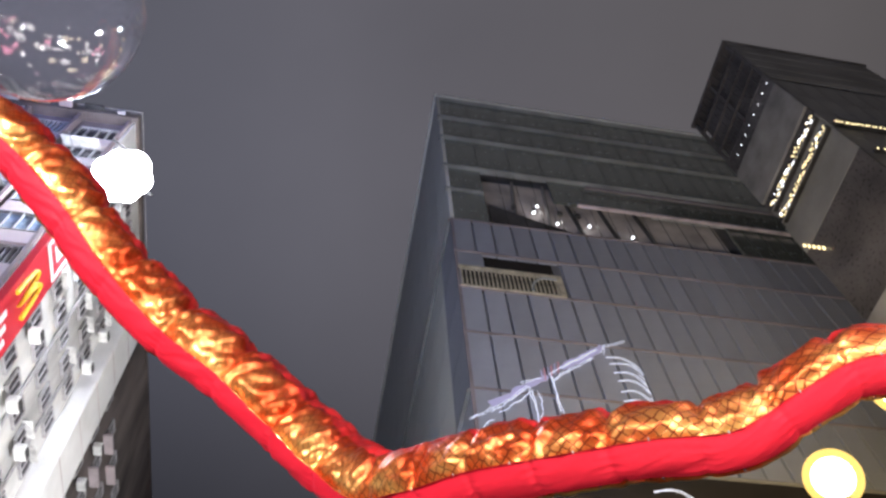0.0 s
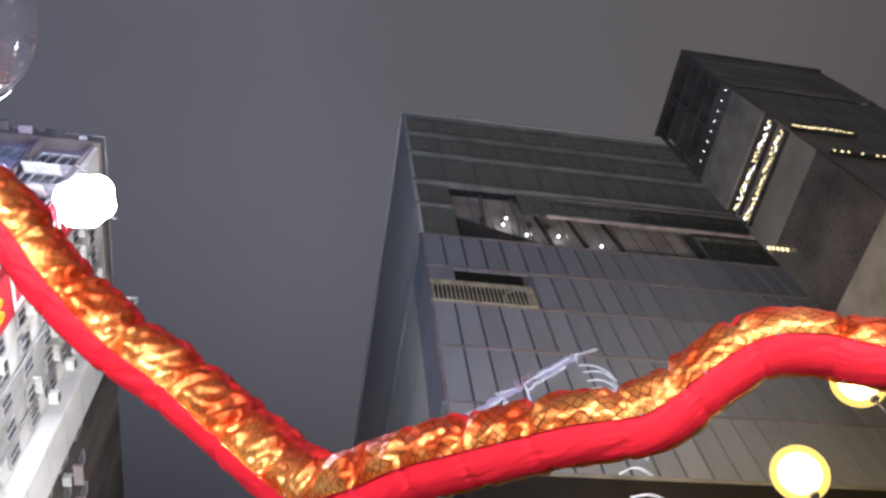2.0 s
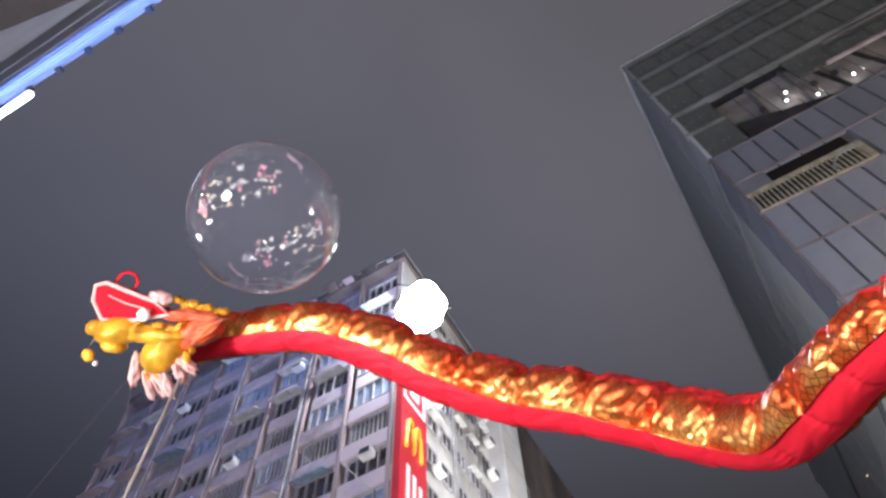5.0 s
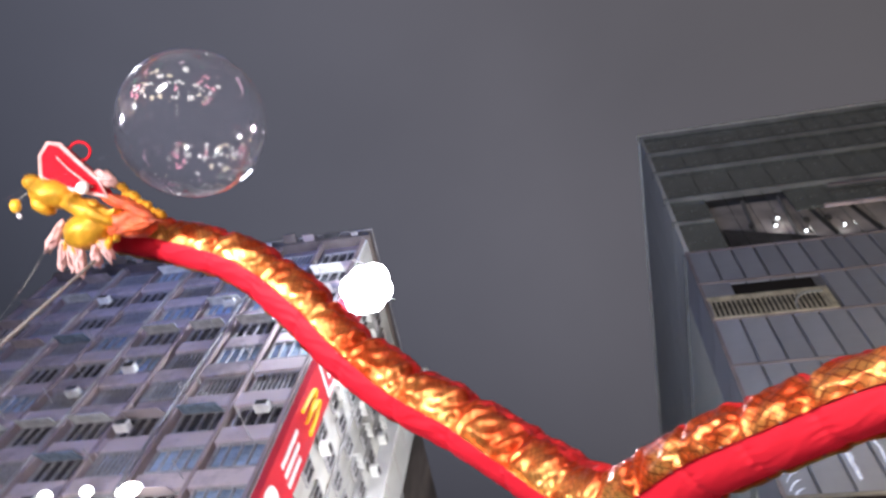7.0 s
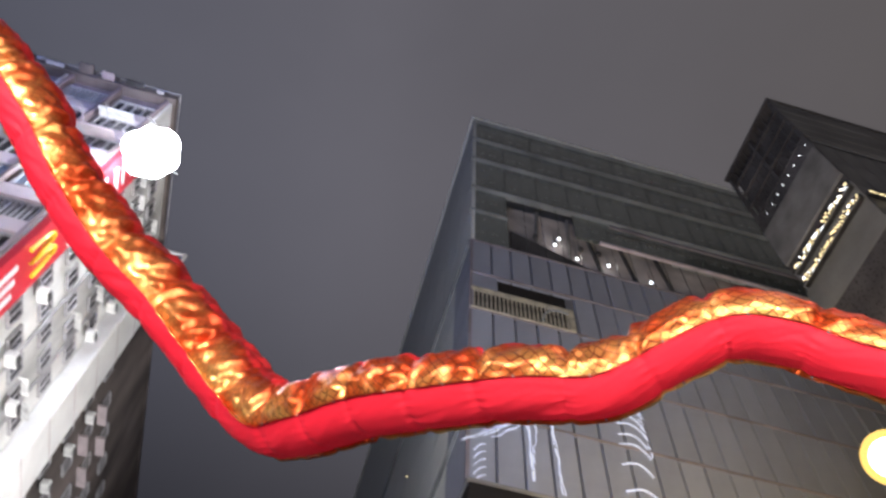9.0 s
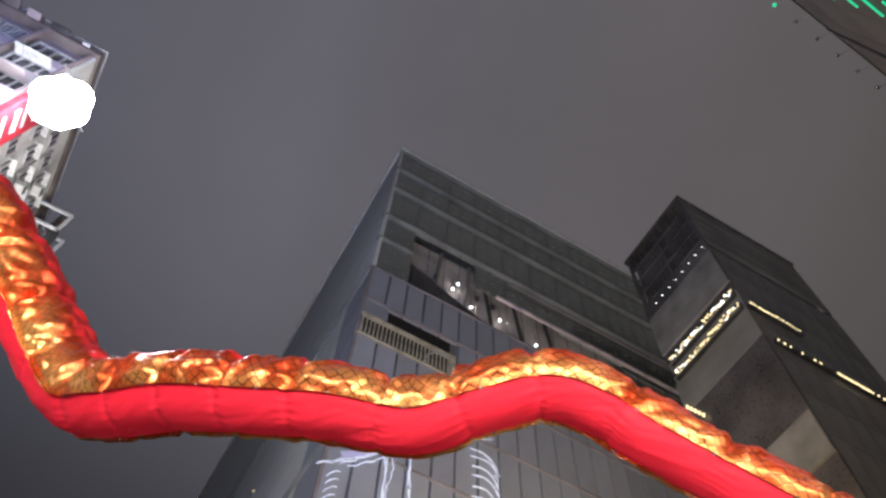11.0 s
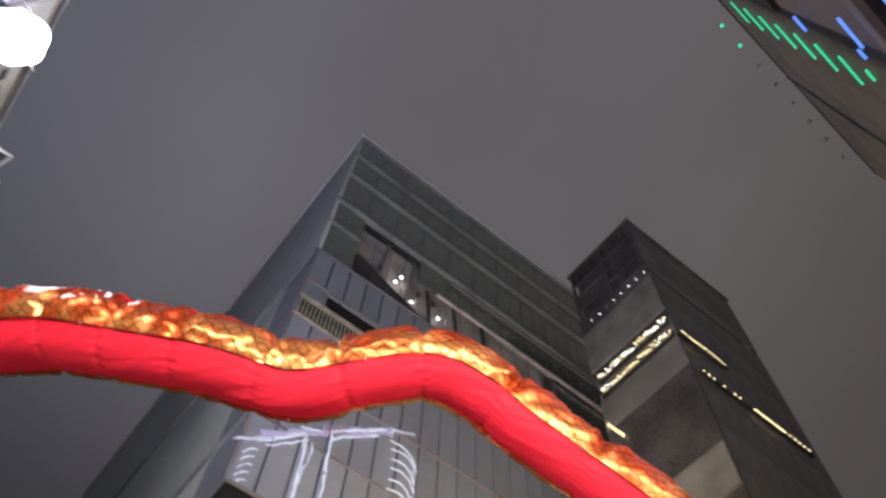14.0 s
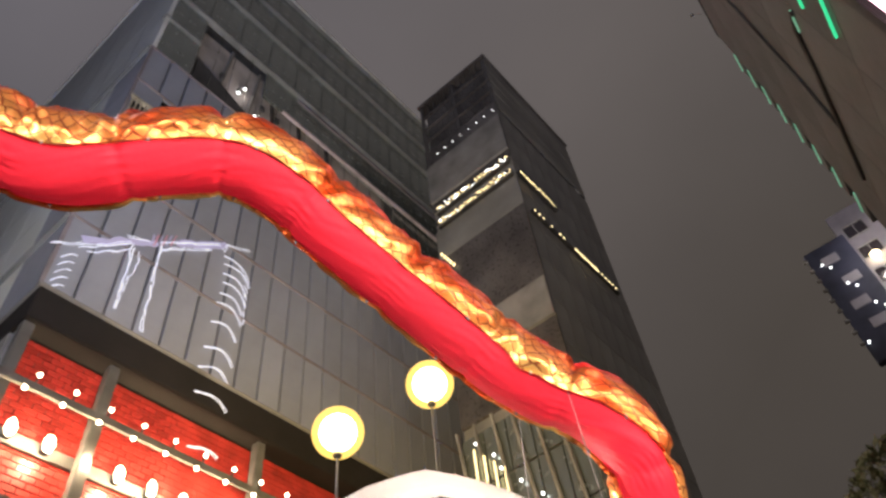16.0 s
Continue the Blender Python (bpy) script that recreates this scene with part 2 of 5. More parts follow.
def foil_material():
    """Gold foil printed with a net of scales; map u runs along the body, v round it, both in metres."""
    m = bpy.data.materials.new("gold_scale_foil")
    m.use_nodes = True
    n, l = m.node_tree.nodes, m.node_tree.links
    b = n["Principled BSDF"]
    b.inputs["Metallic"].default_value = 0.76
    uv = n.new("ShaderNodeTexCoord")
    warp = n.new("ShaderNodeTexNoise")
    warp.inputs["Scale"].default_value, warp.inputs["Detail"].default_value = 5, 2
    l.new(uv.outputs["UV"], warp.inputs["Vector"])
    wadd = n.new("ShaderNodeVectorMath")
    wadd.operation = "MULTIPLY_ADD"
    wadd.inputs[1].default_value = (0.085, 0.085, 0)
    l.new(warp.outputs["Color"], wadd.inputs[0])
    l.new(uv.outputs["UV"], wadd.inputs[2])
    mp = n.new("ShaderNodeMapping")
    mp.inputs["Scale"].default_value = (21, 23, 1)
    mp.inputs["Rotation"].default_value = (0, 0, 0.78)
    l.new(wadd.outputs[0], mp.inputs["Vector"])
    vor = n.new("ShaderNodeTexVoronoi")
    vor.feature = "DISTANCE_TO_EDGE"
    vor.voronoi_dimensions = "2D"
    vor.inputs["Scale"].default_value = 1.0
    vor.inputs["Randomness"].default_value = 0.3
    l.new(mp.outputs[0], vor.inputs["Vector"])
    edge = n.new("ShaderNodeMapRange")
    edge.inputs[1].default_value, edge.inputs[2].default_value = 0.02, 0.12
    l.new(vor.outputs["Distance"], edge.inputs[0])
    along = n.new("ShaderNodeSeparateXYZ")
    l.new(uv.outputs["UV"], along.inputs[0])
    keep = n.new("ShaderNodeMapRange")
    keep.inputs[1].default_value, keep.inputs[2].default_value, keep.inputs[3].default_value, keep.inputs[4].default_value = 5.0, 8.0, 0.62, 0.0
    l.new(along.outputs[0], keep.inputs[0])
    net = n.new("ShaderNodeMath")
    net.operation = "MAXIMUM"
    l.new(edge.outputs[0], net.inputs[0])
    l.new(keep.outputs[0], net.inputs[1])
    crink = n.new("ShaderNodeTexNoise")
    crink.inputs["Scale"].default_value, crink.inputs["Detail"].default_value = 4, 2.5
    crink.inputs["Distortion"].default_value = 0.5
    l.new(uv.outputs["Object"], crink.inputs["Vector"])
    # random patches colour in the foil's bright cores and its darker folds
    sheen_patch = n.new("ShaderNodeTexNoise")
    sheen_patch.inputs["Scale"].default_value, sheen_patch.inputs["Detail"].default_value = 3.2, 4
    l.new(uv.outputs["Object"], sheen_patch.inputs["Vector"])
    wr = n.new("ShaderNodeMapRange")
    wr.inputs[1].default_value, wr.inputs[2].default_value = 0.40, 0.62
    l.new(sheen_patch.outputs["Fac"], wr.inputs[0])
    tone = n.new("ShaderNodeMix")
    tone.data_type = "RGBA"
    tone.inputs[6].default_value = (0.86, 0.16, 0.03, 1)
    tone.inputs[7].default_value = (1.0, 0.62, 0.18, 1)
    l.new(wr.outputs[0], tone.inputs[0])
    mix = n.new("ShaderNodeMix")
    mix.data_type = "RGBA"
    mix.inputs[6].default_value = (0.26, 0.022, 0.008, 1)
    sep = n.new("ShaderNodeSeparateXYZ")
    l.new(wadd.outputs[0], sep.inputs[0])
    off = n.new("ShaderNodeMath")
    off.operation = "SUBTRACT"
    off.inputs[1].default_value = 0.655
    l.new(sep.outputs[1], off.inputs[0])
    ab = n.new("ShaderNodeMath")
    ab.operation = "ABSOLUTE"
    l.new(off.outputs[0], ab.inputs[0])
    ridge = n.new("ShaderNodeMapRange")
    ridge.inputs[1].default_value, ridge.inputs[2].default_value, ridge.inputs[3].default_value, ridge.inputs[4].default_value = 0.20, 0.45, 1.0, 0.0
    l.new(ab.outputs[0], ridge.inputs[0])
    rmix = n.new("ShaderNodeMix")
    rmix.data_type = "RGBA"
    rmix.inputs[7].default_value = (0.56, 0.05, 0.016, 1)
    l.new(ridge.outputs[0], rmix.inputs[0])
    l.new(tone.outputs[2], rmix.inputs[6])
    l.new(rmix.outputs[2], mix.inputs[7])
    l.new(net.outputs[0], mix.inputs[0])
    l.new(mix.outputs[2], b.inputs["Base Color"])
    b.inputs["Roughness"].default_value = 0.3
    h = n.new("ShaderNodeMath")
    h.operation = "MULTIPLY_ADD"
    h.inputs[1].default_value = 0.07
    l.new(edge.outputs[0], h.inputs[0])
    facet = n.new("ShaderNodeTexNoise")
    facet.noise_type = "RIDGED_MULTIFRACTAL"
    facet.inputs["Scale"].default_value, facet.inputs["Detail"].default_value = 3.5, 2
    fwarp = n.new("ShaderNodeVectorMath")
    fwarp.operation = "MULTIPLY_ADD"
    fwarp.inputs[1].default_value = (0.12, 0.12, 0.12)
    l.new(crink.outputs["Color"], fwarp.inputs[0])
    l.new(uv.outputs["Object"], fwarp.inputs[2])
    l.new(fwarp.outputs[0], facet.inputs["Vector"])
    crush = n.new("ShaderNodeMath")
    crush.operation = "MULTIPLY_ADD"
    crush.inputs[1].default_value = 0.2
    l.new(facet.outputs["Fac"], crush.inputs[0])
    l.new(crink.outputs["Fac"], crush.inputs[2])
    l.new(crush.outputs[0], h.inputs[2])
    bp = n.new("ShaderNodeBump")
    bp.inputs["Strength"].default_value, bp.inputs["Distance"].default_value = 0.23, 0.05
    l.new(h.outputs[0], bp.inputs["Height"])
    l.new(bp.outputs[0], b.inputs["Normal"])
    return m


def film_material():
    """Clear stretched plastic film: it lets the view through and mirrors at grazing angles."""
    m = bpy.data.materials.new("clear_film")
    m.use_nodes = True
    n, l = m.node_tree.nodes, m.node_tree.links
    n.remove(n["Principled BSDF"])
    out = n["Material Output"]
    tr = n.new("ShaderNodeBsdfTransparent")
    tr.inputs[0].default_value = (0.97, 0.97, 0.985, 1)
    gl = n.new("ShaderNodeBsdfGlossy")
    gl.inputs["Roughness"].default_value = 0.02
    lw = n.new("ShaderNodeLayerWeight")
    lw.inputs["Blend"].default_value = 0.5
    pw = n.new("ShaderNodeMath")
    pw.operation = "POWER"
    pw.inputs[1].default_value = 3.0
    l.new(lw.outputs["Facing"], pw.inputs[0])
    fr = n.new("ShaderNodeMath")
    fr.operation = "MULTIPLY_ADD"
    fr.inputs[1].default_value, fr.inputs[2].default_value = 1.0, 0.045
    l.new(pw.outputs[0], fr.inputs[0])
    co = n.new("ShaderNodeTexCoord")
    nz = n.new("ShaderNodeTexNoise")
    nz.inputs["Scale"].default_value, nz.inputs["Detail"].default_value = 4, 3
    sq = n.new("ShaderNodeMapping")
    sq.inputs["Scale"].default_value = (1, 1, 3.6)
    sq.inputs["Rotation"].default_value = (0.5, 0.2, 0)
    l.new(co.outputs["Object"], sq.inputs["Vector"])
    l.new(sq.outputs[0], nz.inputs["Vector"])
    bp = n.new("ShaderNodeBump")
    bp.inputs["Strength"].default_value, bp.inputs["Distance"].default_value = 0.16, 0.03
    l.new(nz.outputs["Fac"], bp.inputs["Height"])
    l.new(bp.outputs[0], gl.inputs["Normal"])
    mx = n.new("ShaderNodeMixShader")
    l.new(fr.outputs[0], mx.inputs[0])
    l.new(tr.outputs[0], mx.inputs[1])
    l.new(gl.outputs[0], mx.inputs[2])
    haze = n.new("ShaderNodeBsdfDiffuse")
    haze.inputs["Color"].default_value = (0.7, 0.75, 1.0, 1)
    mh = n.new("ShaderNodeMixShader")
    mh.inputs[0].default_value = 0.022
    l.new(mx.outputs[0], mh.inputs[1])
    l.new(haze.outputs[0], mh.inputs[2])
    l.new(mh.outputs[0], out.inputs["Surface"])
    return m


def halo_material():
    """Thin see-through shell whose yellow emission draws a lamp's halo."""
    m = bpy.data.materials.new("lamp_halo")
    m.use_nodes = True
    n, l = m.node_tree.nodes, m.node_tree.links
    n.remove(n["Principled BSDF"])
    tr = n.new("ShaderNodeBsdfTransparent")
    tr.inputs[0].default_value = (1.0, 0.93, 0.75, 1)
    em = n.new("ShaderNodeEmission")
    em.inputs["Color"].default_value, em.inputs["Strength"].default_value = (1.0, 0.66, 0.17, 1), 2.6
    mx = n.new("ShaderNodeMixShader")
    mx.inputs[0].default_value = 0.34
    l.new(tr.outputs[0], mx.inputs[1])
    l.new(em.outputs[0], mx.inputs[2])
    l.new(mx.outputs[0], n["Material Output"].inputs["Surface"])
    return m


M_HALO = halo_material()
M_FOIL = foil_material()
M_FILM = film_material()


# ---- building helpers ----
def box_bm(x0, x1, y0, y1, z0, z1, bevel=0.0, bm=None):
    bm = bm or bmesh.new()
    r = bmesh.ops.create_cube(bm, size=1)
    for v in r["verts"]:
        v.co = Vector((x0 + (v.co.x + 0.5) * (x1 - x0), y0 + (v.co.y + 0.5) * (y1 - y0), z0 + (v.co.z + 0.5) * (z1 - z0)))
    if bevel:
        es = {e for v in r["verts"] for e in v.link_edges}
        bmesh.ops.bevel(bm, geom=list(es), offset=bevel, segments=2, affect="EDGES")
    return bm


def finish(bm, name, material, smooth=False):
    me = bpy.data.meshes.new(name)
    bmesh.ops.recalc_face_normals(bm, faces=bm.faces)
    bm.to_mesh(me)
    bm.free()
    me.materials.append(material)
    if smooth:
        me.polygons.foreach_set("use_smooth", [True] * len(me.polygons))
    return me


def part(name, bm, material, parent, label="", smooth=False):
    me = bm if isinstance(bm, bpy.types.Mesh) else finish(bm, name, material, smooth)
    ob = new(name, me)
    ob.parent = parent
    if label:
        ob["label"] = label
    return ob


def placed(name, mesh, parent, at, label="", turn=0.0):
    """A further piece on a shared mesh."""
    ob = new(name, mesh)
    ob.parent = parent
    ob.matrix_basis = Matrix.Translation(at) @ pose(0, 0, 0, 0, 0, turn)
    if label:
        ob["label"] = label
    return ob


def site(name, x, y, z, label, category, turn=GRID, kind="", group=""):
    e = new(name)
    e.empty_display_size = 0.5
    e.matrix_basis = pose(x, y, z, 0, 0, turn)
    return tagged(e, label, category, group, kind)


def tube_bm(points, radius, seg=8, bm=None):
    """A round rod through points."""
    bm = bm or bmesh.new()
    rings = []
    pts = [Vector(p) for p in points]
    for i, p in enumerate(pts):
        d = (pts[min(i + 1, len(pts) - 1)] - pts[max(i - 1, 0)]).normalized()
        a = d.orthogonal().normalized()
        if rings and abs(d.z) < 0.98:
            a = d.cross(Vector((0, 0, 1))).normalized()
        b = d.cross(a)
        rings.append([bm.verts.new(p + radius * (a * math.cos(q * math.tau / seg) + b * math.sin(q * math.tau / seg))) for q in range(seg)])
    for r0, r1 in zip(rings, rings[1:]):
        for q in range(seg):
            bm.faces.new((r0[q], r0[(q + 1) % seg], r1[(q + 1) % seg], r1[q]))
    bm.faces.new(rings[0])
    bm.faces.new(rings[-1])
    return bm


def blob_bm(at, size, rot=(0, 0, 0), seg=20, rough=0.0, bm=None, seed=0):
    bm = bm or bmesh.new()
    r = bmesh.ops.create_uvsphere(bm, u_segments=seg, v_segments=max(6, seg * 2 // 3), radius=1)
    m = Matrix.LocRotScale(at, Euler([radians(a) for a in rot]), size)
    for v in r["verts"]:
        k = 1 + rough * noise.noise(v.co * 2.3 + Vector((seed, 0, 0)))
        v.co = m @ (v.co * k)
    return bm


# ---- ground ----
gbm = bmesh.new()
bmesh.ops.create_grid(gbm, x_segments=60, y_segments=60, size=1500)
for v in gbm.verts:
    v.co.z = 0
ground = new("ground", finish(gbm, "ground", M_ASPHALT))
tagged(ground, "dark asphalt of the street between the buildings", "ground", kind="structure")


# ---- central tower: grey panelled shaft under a dark glass crown ----
TX, TY = 1.5, 40.0
tower = site("office_tower", TX, TY, 0, "tall grey panelled tower with a dark glazed crown", "office tower")
W, D = 60.0, 95.0
FACE_TOP, TOP = 72.8, 110.3
part("crown_core", box_bm(0.3, W - 0.3, 2.8, D, FACE_TOP, 109.6), M_JOINT, tower, "dark recessed wall behind the glass")
part("core", box_bm(0.3, W - 0.3, 0.45, D, 0, FACE_TOP), M_JOINT, tower, "dark recessed wall behind the panels")
# shaft panels on the street face
ROWS_Z = [38.0, 45.9, 53.05, 59.8, 66.3, FACE_TOP]
COLS = 28
PITCH = W / COLS
for z0, z1 in zip(ROWS_Z, ROWS_Z[1:]):
    wide = finish(box_bm(0.11, PITCH - 0.11, -0.02, 0.45, 0.07, z1 - z0 - 0.07, 0.03), "panel", M_PANEL)
    for c in range(COLS):
        x = c * PITCH
        if 59 < z0 < 60 and x < 9.6:
            continue
        placed("panel", wide, tower, (x, 0.04 * ((c * 7) % 3) / 3, z0))
# proud string courses
for z in ROWS_Z:
    part("string_course", box_bm(-0.25, W, -0.16, 0.1, z - 0.09, z + 0.09, 0.03), M_COURSE, tower)
part("corner_trim", box_bm(-0.18, 0.10, -0.12, 0.16, 36, FACE_TOP, 0.04), M_COURSE, tower)
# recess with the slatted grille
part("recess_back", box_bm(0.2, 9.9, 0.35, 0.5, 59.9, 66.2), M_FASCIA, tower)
part("recess_panel", box_bm(0.1, 2.7, 0.0, 0.42, 63.4, 66.2, 0.03), M_PANEL, tower)
part("grille_rail", box_bm(0.0, 10.2, -0.28, 0.12, 63.05, 63.4, 0.03), M_LATTICE, tower, "ochre rail over the grille")
part("grille_rail", box_bm(0.0, 10.2, -0.28, 0.12, 59.75, 60.05, 0.03), M_LATTICE, tower, "ochre rail under the grille")
part("grille_end", box_bm(9.7, 10.3, -0.28, 0.3, 59.8, 63.4, 0.05), M_LATTICE, tower)
slat = finish(box_bm(0, 0.17, -0.2, -0.1, 60.05, 63.05), "slat", M_LATTICE)
for i in range(23):
    placed("slat", slat, tower, (0.2 + i * 0.42, 0, 0))
arc = [(7.2 + 1.7 * (1 - math.cos(a)) - 0.2, -0.3, 60.1 + 2.5 * math.sin(a)) for a in [k * math.pi / 16 for k in range(9)]]
part("grille_arch", tube_bm(arc + [(9.7, -0.3, 62.5)], 0.14), M_SLAB, tower, "pale curved bar over the grille")
# crown: glazed storeys stepping between thin slabs
CROWN = [FACE_TOP, 80.5, 86.7, 95.7, 102.9, TOP]
for k, (z0, z1) in enumerate(zip(CROWN, CROWN[1:])):
    gl = finish(box_bm(0.05, W / 14 - 0.05, 0.0, 0.3, 0.35, z1 - z0 - 0.35, 0.02), "crown_pane", M_CROWN)
    for c in range(14):
        if k == 0 and 1 <= c <= 7 or k == 1 and 1 <= c <= 2:
            continue
        placed("crown_pane", gl, tower, (c * W / 14, 0.25, z0))
    spans = ((-0.3, 4.3), (25.0, W)) if k == 0 else ((-0.3, W),)
    for x0, x1 in spans:
        part("crown_slab", box_bm(x0, x1, -0.2 if k else -0.05, 0.6, z1 - 0.2, z1 + 0.16 - 0.14 * (k == 4), 0.04), M_SLAB, tower)
    inner = finish(box_bm(-0.02, 0.02, -0.03, 0.05, 0.3, z1 - z0 - 0.3), "crown_mullion", M_CROWN)
    for c in range(29):
        placed("crown_mullion", inner, tower, (c * W / 28, 0.2, z0))
# open terrace in the crown with a lit soffit, raking struts and downlights
part("terrace_back", box_bm(4.4, 34.0, 1.5, 1.8, FACE_TOP, 86.5), M_STONE, tower, "pinkish lit wall inside the open terrace")
part("terrace_floor", box_bm(4.4, 34.0, 0.2, 1.48, FACE_TOP, FACE_TOP + 0.3), M_DARK, tower)
tri = bmesh.new()
f4 = [tri.verts.new(p) for p in ((4.6, 0.35, FACE_TOP + 0.3), (15.5, 0.35, FACE_TOP + 0.3), (4.6, 0.35, 78.0))]
b4 = [tri.verts.new(v.co + Vector((0, 0.35, 0))) for v in f4]
tri.faces.new(f4)
tri.faces.new(b4[::-1])
for i in range(3):
    tri.faces.new((f4[i], f4[(i + 1) % 3], b4[(i + 1) % 3], b4[i]))
part("raking_parapet", tri, M_DARK, tower, "dark sloping parapet")
for x in (8.6, 12.6, 14.4, 18.5, 23.0):
    part("raking_strut", tube_bm([(x, 1.2, 86.4), (x + 1.5 * (1 if x > 14 else -0.6), 1.2, FACE_TOP + 0.3)], 0.24), M_DARK if x > 14 else M_GREY, tower)
for x, z in ((10.9, 80.4), (10.2, 78.6), (12.7, 76.6), (16.6, 77.0), (21.5, 75.6)):
    d = part("downlight", blob_bm((x, 0.9, z), (0.17, 0.17, 0.15), seg=12), G_SPOT, tower, "small bright downlight")
    lamp("terrace_light", "POINT", Matrix.Translation((TX, TY, 0)) @ pose(0, 0, 0, 0, 0, GRID) @ Vector((x, 0.55, z - 0.2)), 22, (1.0, 0.9, 0.86), size=0.3)
    part("downlight_stem", tube_bm([(x, 0.9, z + 0.2), (x, 0.9, z + 2.2)], 0.04, 6), M_DARK, d)
for x, z in ((8.0, 79.6), (10.4, 79.4), (13.6, 79.6), (15.8, 79.6)):
    part("black_speaker_box", box_bm(x - 0.3, x + 0.3, 0.9, 1.3, z - 0.4, z + 0.4, 0.08), M_DARK, tower)
part("white_edge_beam", box_bm(17.5, W, -0.3, 0.0, 84.95, 85.3, 0.04), M_COURSE, tower, "pale edge beam of the crown")
part("white_edge_beam", box_bm(15.5, W, -0.4, 0.0, 79.65, 80.05, 0.04), M_SILL, tower, "pale edge beam of the crown")
# long flank going back from the street corner, haze put into its pale colour
SIDE_ROWS = [0, 12, 24, 38.0, 45.9, 53.05, 59.8, 66.3, FACE_TOP, 80.5, 88, 95.7, 102.9, TOP]
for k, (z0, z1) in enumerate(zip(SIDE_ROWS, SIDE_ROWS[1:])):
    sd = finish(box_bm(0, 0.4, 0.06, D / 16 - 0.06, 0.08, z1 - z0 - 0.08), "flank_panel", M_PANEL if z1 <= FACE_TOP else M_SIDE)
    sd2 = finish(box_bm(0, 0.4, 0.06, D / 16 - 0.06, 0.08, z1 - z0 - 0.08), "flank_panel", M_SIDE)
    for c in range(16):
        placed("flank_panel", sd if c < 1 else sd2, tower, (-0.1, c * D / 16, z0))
part("flank_beam", box_bm(-0.4, 0.0, 0.2, D, FACE_TOP - 0.2, FACE_TOP + 0.3, 0.04), M_SLAB, tower)
part("flank_beam", box_bm(-0.4, 0.0, 0.2, D, 45.7, 46.1, 0.04), M_SLAB, tower)
part("roof_edge", box_bm(-0.45, W + 0.3, -0.4, D, TOP, TOP + 0.5, 0.06), M_SIDE, tower, "roof edge in the pale flank colour")
for y in (22, 35, 47, 60):
    part("wall_light", blob_bm((-0.5, y, 58 + (y * 7) % 9), (0.06, 0.06, 0.12), seg=8), G_STRIP, tower)

# projected drawing, its light built as thin glowing strips on the facade
show = site("projected_drawing", TX, TY, 0, "white line drawing of a pavilion projected on the tower facade", "light projection")


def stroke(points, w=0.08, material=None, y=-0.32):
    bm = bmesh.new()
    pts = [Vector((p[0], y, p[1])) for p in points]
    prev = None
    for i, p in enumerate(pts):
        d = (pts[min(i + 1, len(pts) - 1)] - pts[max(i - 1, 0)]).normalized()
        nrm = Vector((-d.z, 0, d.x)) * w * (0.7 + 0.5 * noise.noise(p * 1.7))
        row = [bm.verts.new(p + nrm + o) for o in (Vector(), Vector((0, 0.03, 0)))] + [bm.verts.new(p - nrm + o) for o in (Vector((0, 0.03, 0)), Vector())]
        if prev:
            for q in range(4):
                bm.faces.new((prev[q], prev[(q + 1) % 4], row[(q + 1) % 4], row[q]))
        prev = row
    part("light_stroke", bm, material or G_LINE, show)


def wobble(p0, p1, n=12, amp=0.12):
    out = []
    for i in range(n + 1):
        t = i / n
        x, z = p0[0] + (p1[0] - p0[0]) * t, p0[1] + (p1[1] - p0[1]) * t
        out.append((x + amp * noise.noise(Vector((x * 1.3, z, 2.0))), z + amp * noise.noise(Vector((z * 1.1, x, 5.0)))))
    return out


def scribble(p0, p1, n=12, amp=0.2, copies=3, w=0.04):
    """A line laid as several loose glowing strips."""
    for c in range(copies):
        d = 0.16 * (c - (copies - 1) / 2)
        q0, q1 = (p0[0] + 0.1 * math.sin(c * 2.1 + p0[1]), p0[1] + d), (p1[0] + 0.12 * math.sin(c * 3.7 + p1[0]), p1[1] + d * 0.6)
        stroke([(x + 0.09 * noise.noise(Vector((z * 2.1, c * 5.0, x))), z + 0.09 * noise.noise(Vector((x * 2.3, c * 3.0, 1.0)))) for x, z in wobble(q0, q1, n, amp)], w)


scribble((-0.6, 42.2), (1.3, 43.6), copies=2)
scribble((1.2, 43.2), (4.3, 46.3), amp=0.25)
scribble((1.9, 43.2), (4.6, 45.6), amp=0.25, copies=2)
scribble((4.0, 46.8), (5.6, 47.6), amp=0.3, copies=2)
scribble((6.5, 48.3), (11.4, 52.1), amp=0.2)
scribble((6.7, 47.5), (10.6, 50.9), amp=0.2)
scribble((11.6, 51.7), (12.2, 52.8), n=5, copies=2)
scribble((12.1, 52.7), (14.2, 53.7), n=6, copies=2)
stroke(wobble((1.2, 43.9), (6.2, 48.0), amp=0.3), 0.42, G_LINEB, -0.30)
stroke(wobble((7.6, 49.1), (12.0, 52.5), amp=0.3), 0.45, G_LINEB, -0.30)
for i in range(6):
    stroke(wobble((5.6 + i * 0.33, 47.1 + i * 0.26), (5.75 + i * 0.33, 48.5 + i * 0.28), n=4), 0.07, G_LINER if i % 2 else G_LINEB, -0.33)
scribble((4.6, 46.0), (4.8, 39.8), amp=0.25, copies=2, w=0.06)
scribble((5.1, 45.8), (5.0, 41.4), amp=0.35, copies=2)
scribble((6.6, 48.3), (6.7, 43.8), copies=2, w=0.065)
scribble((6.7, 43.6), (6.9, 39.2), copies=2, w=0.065)


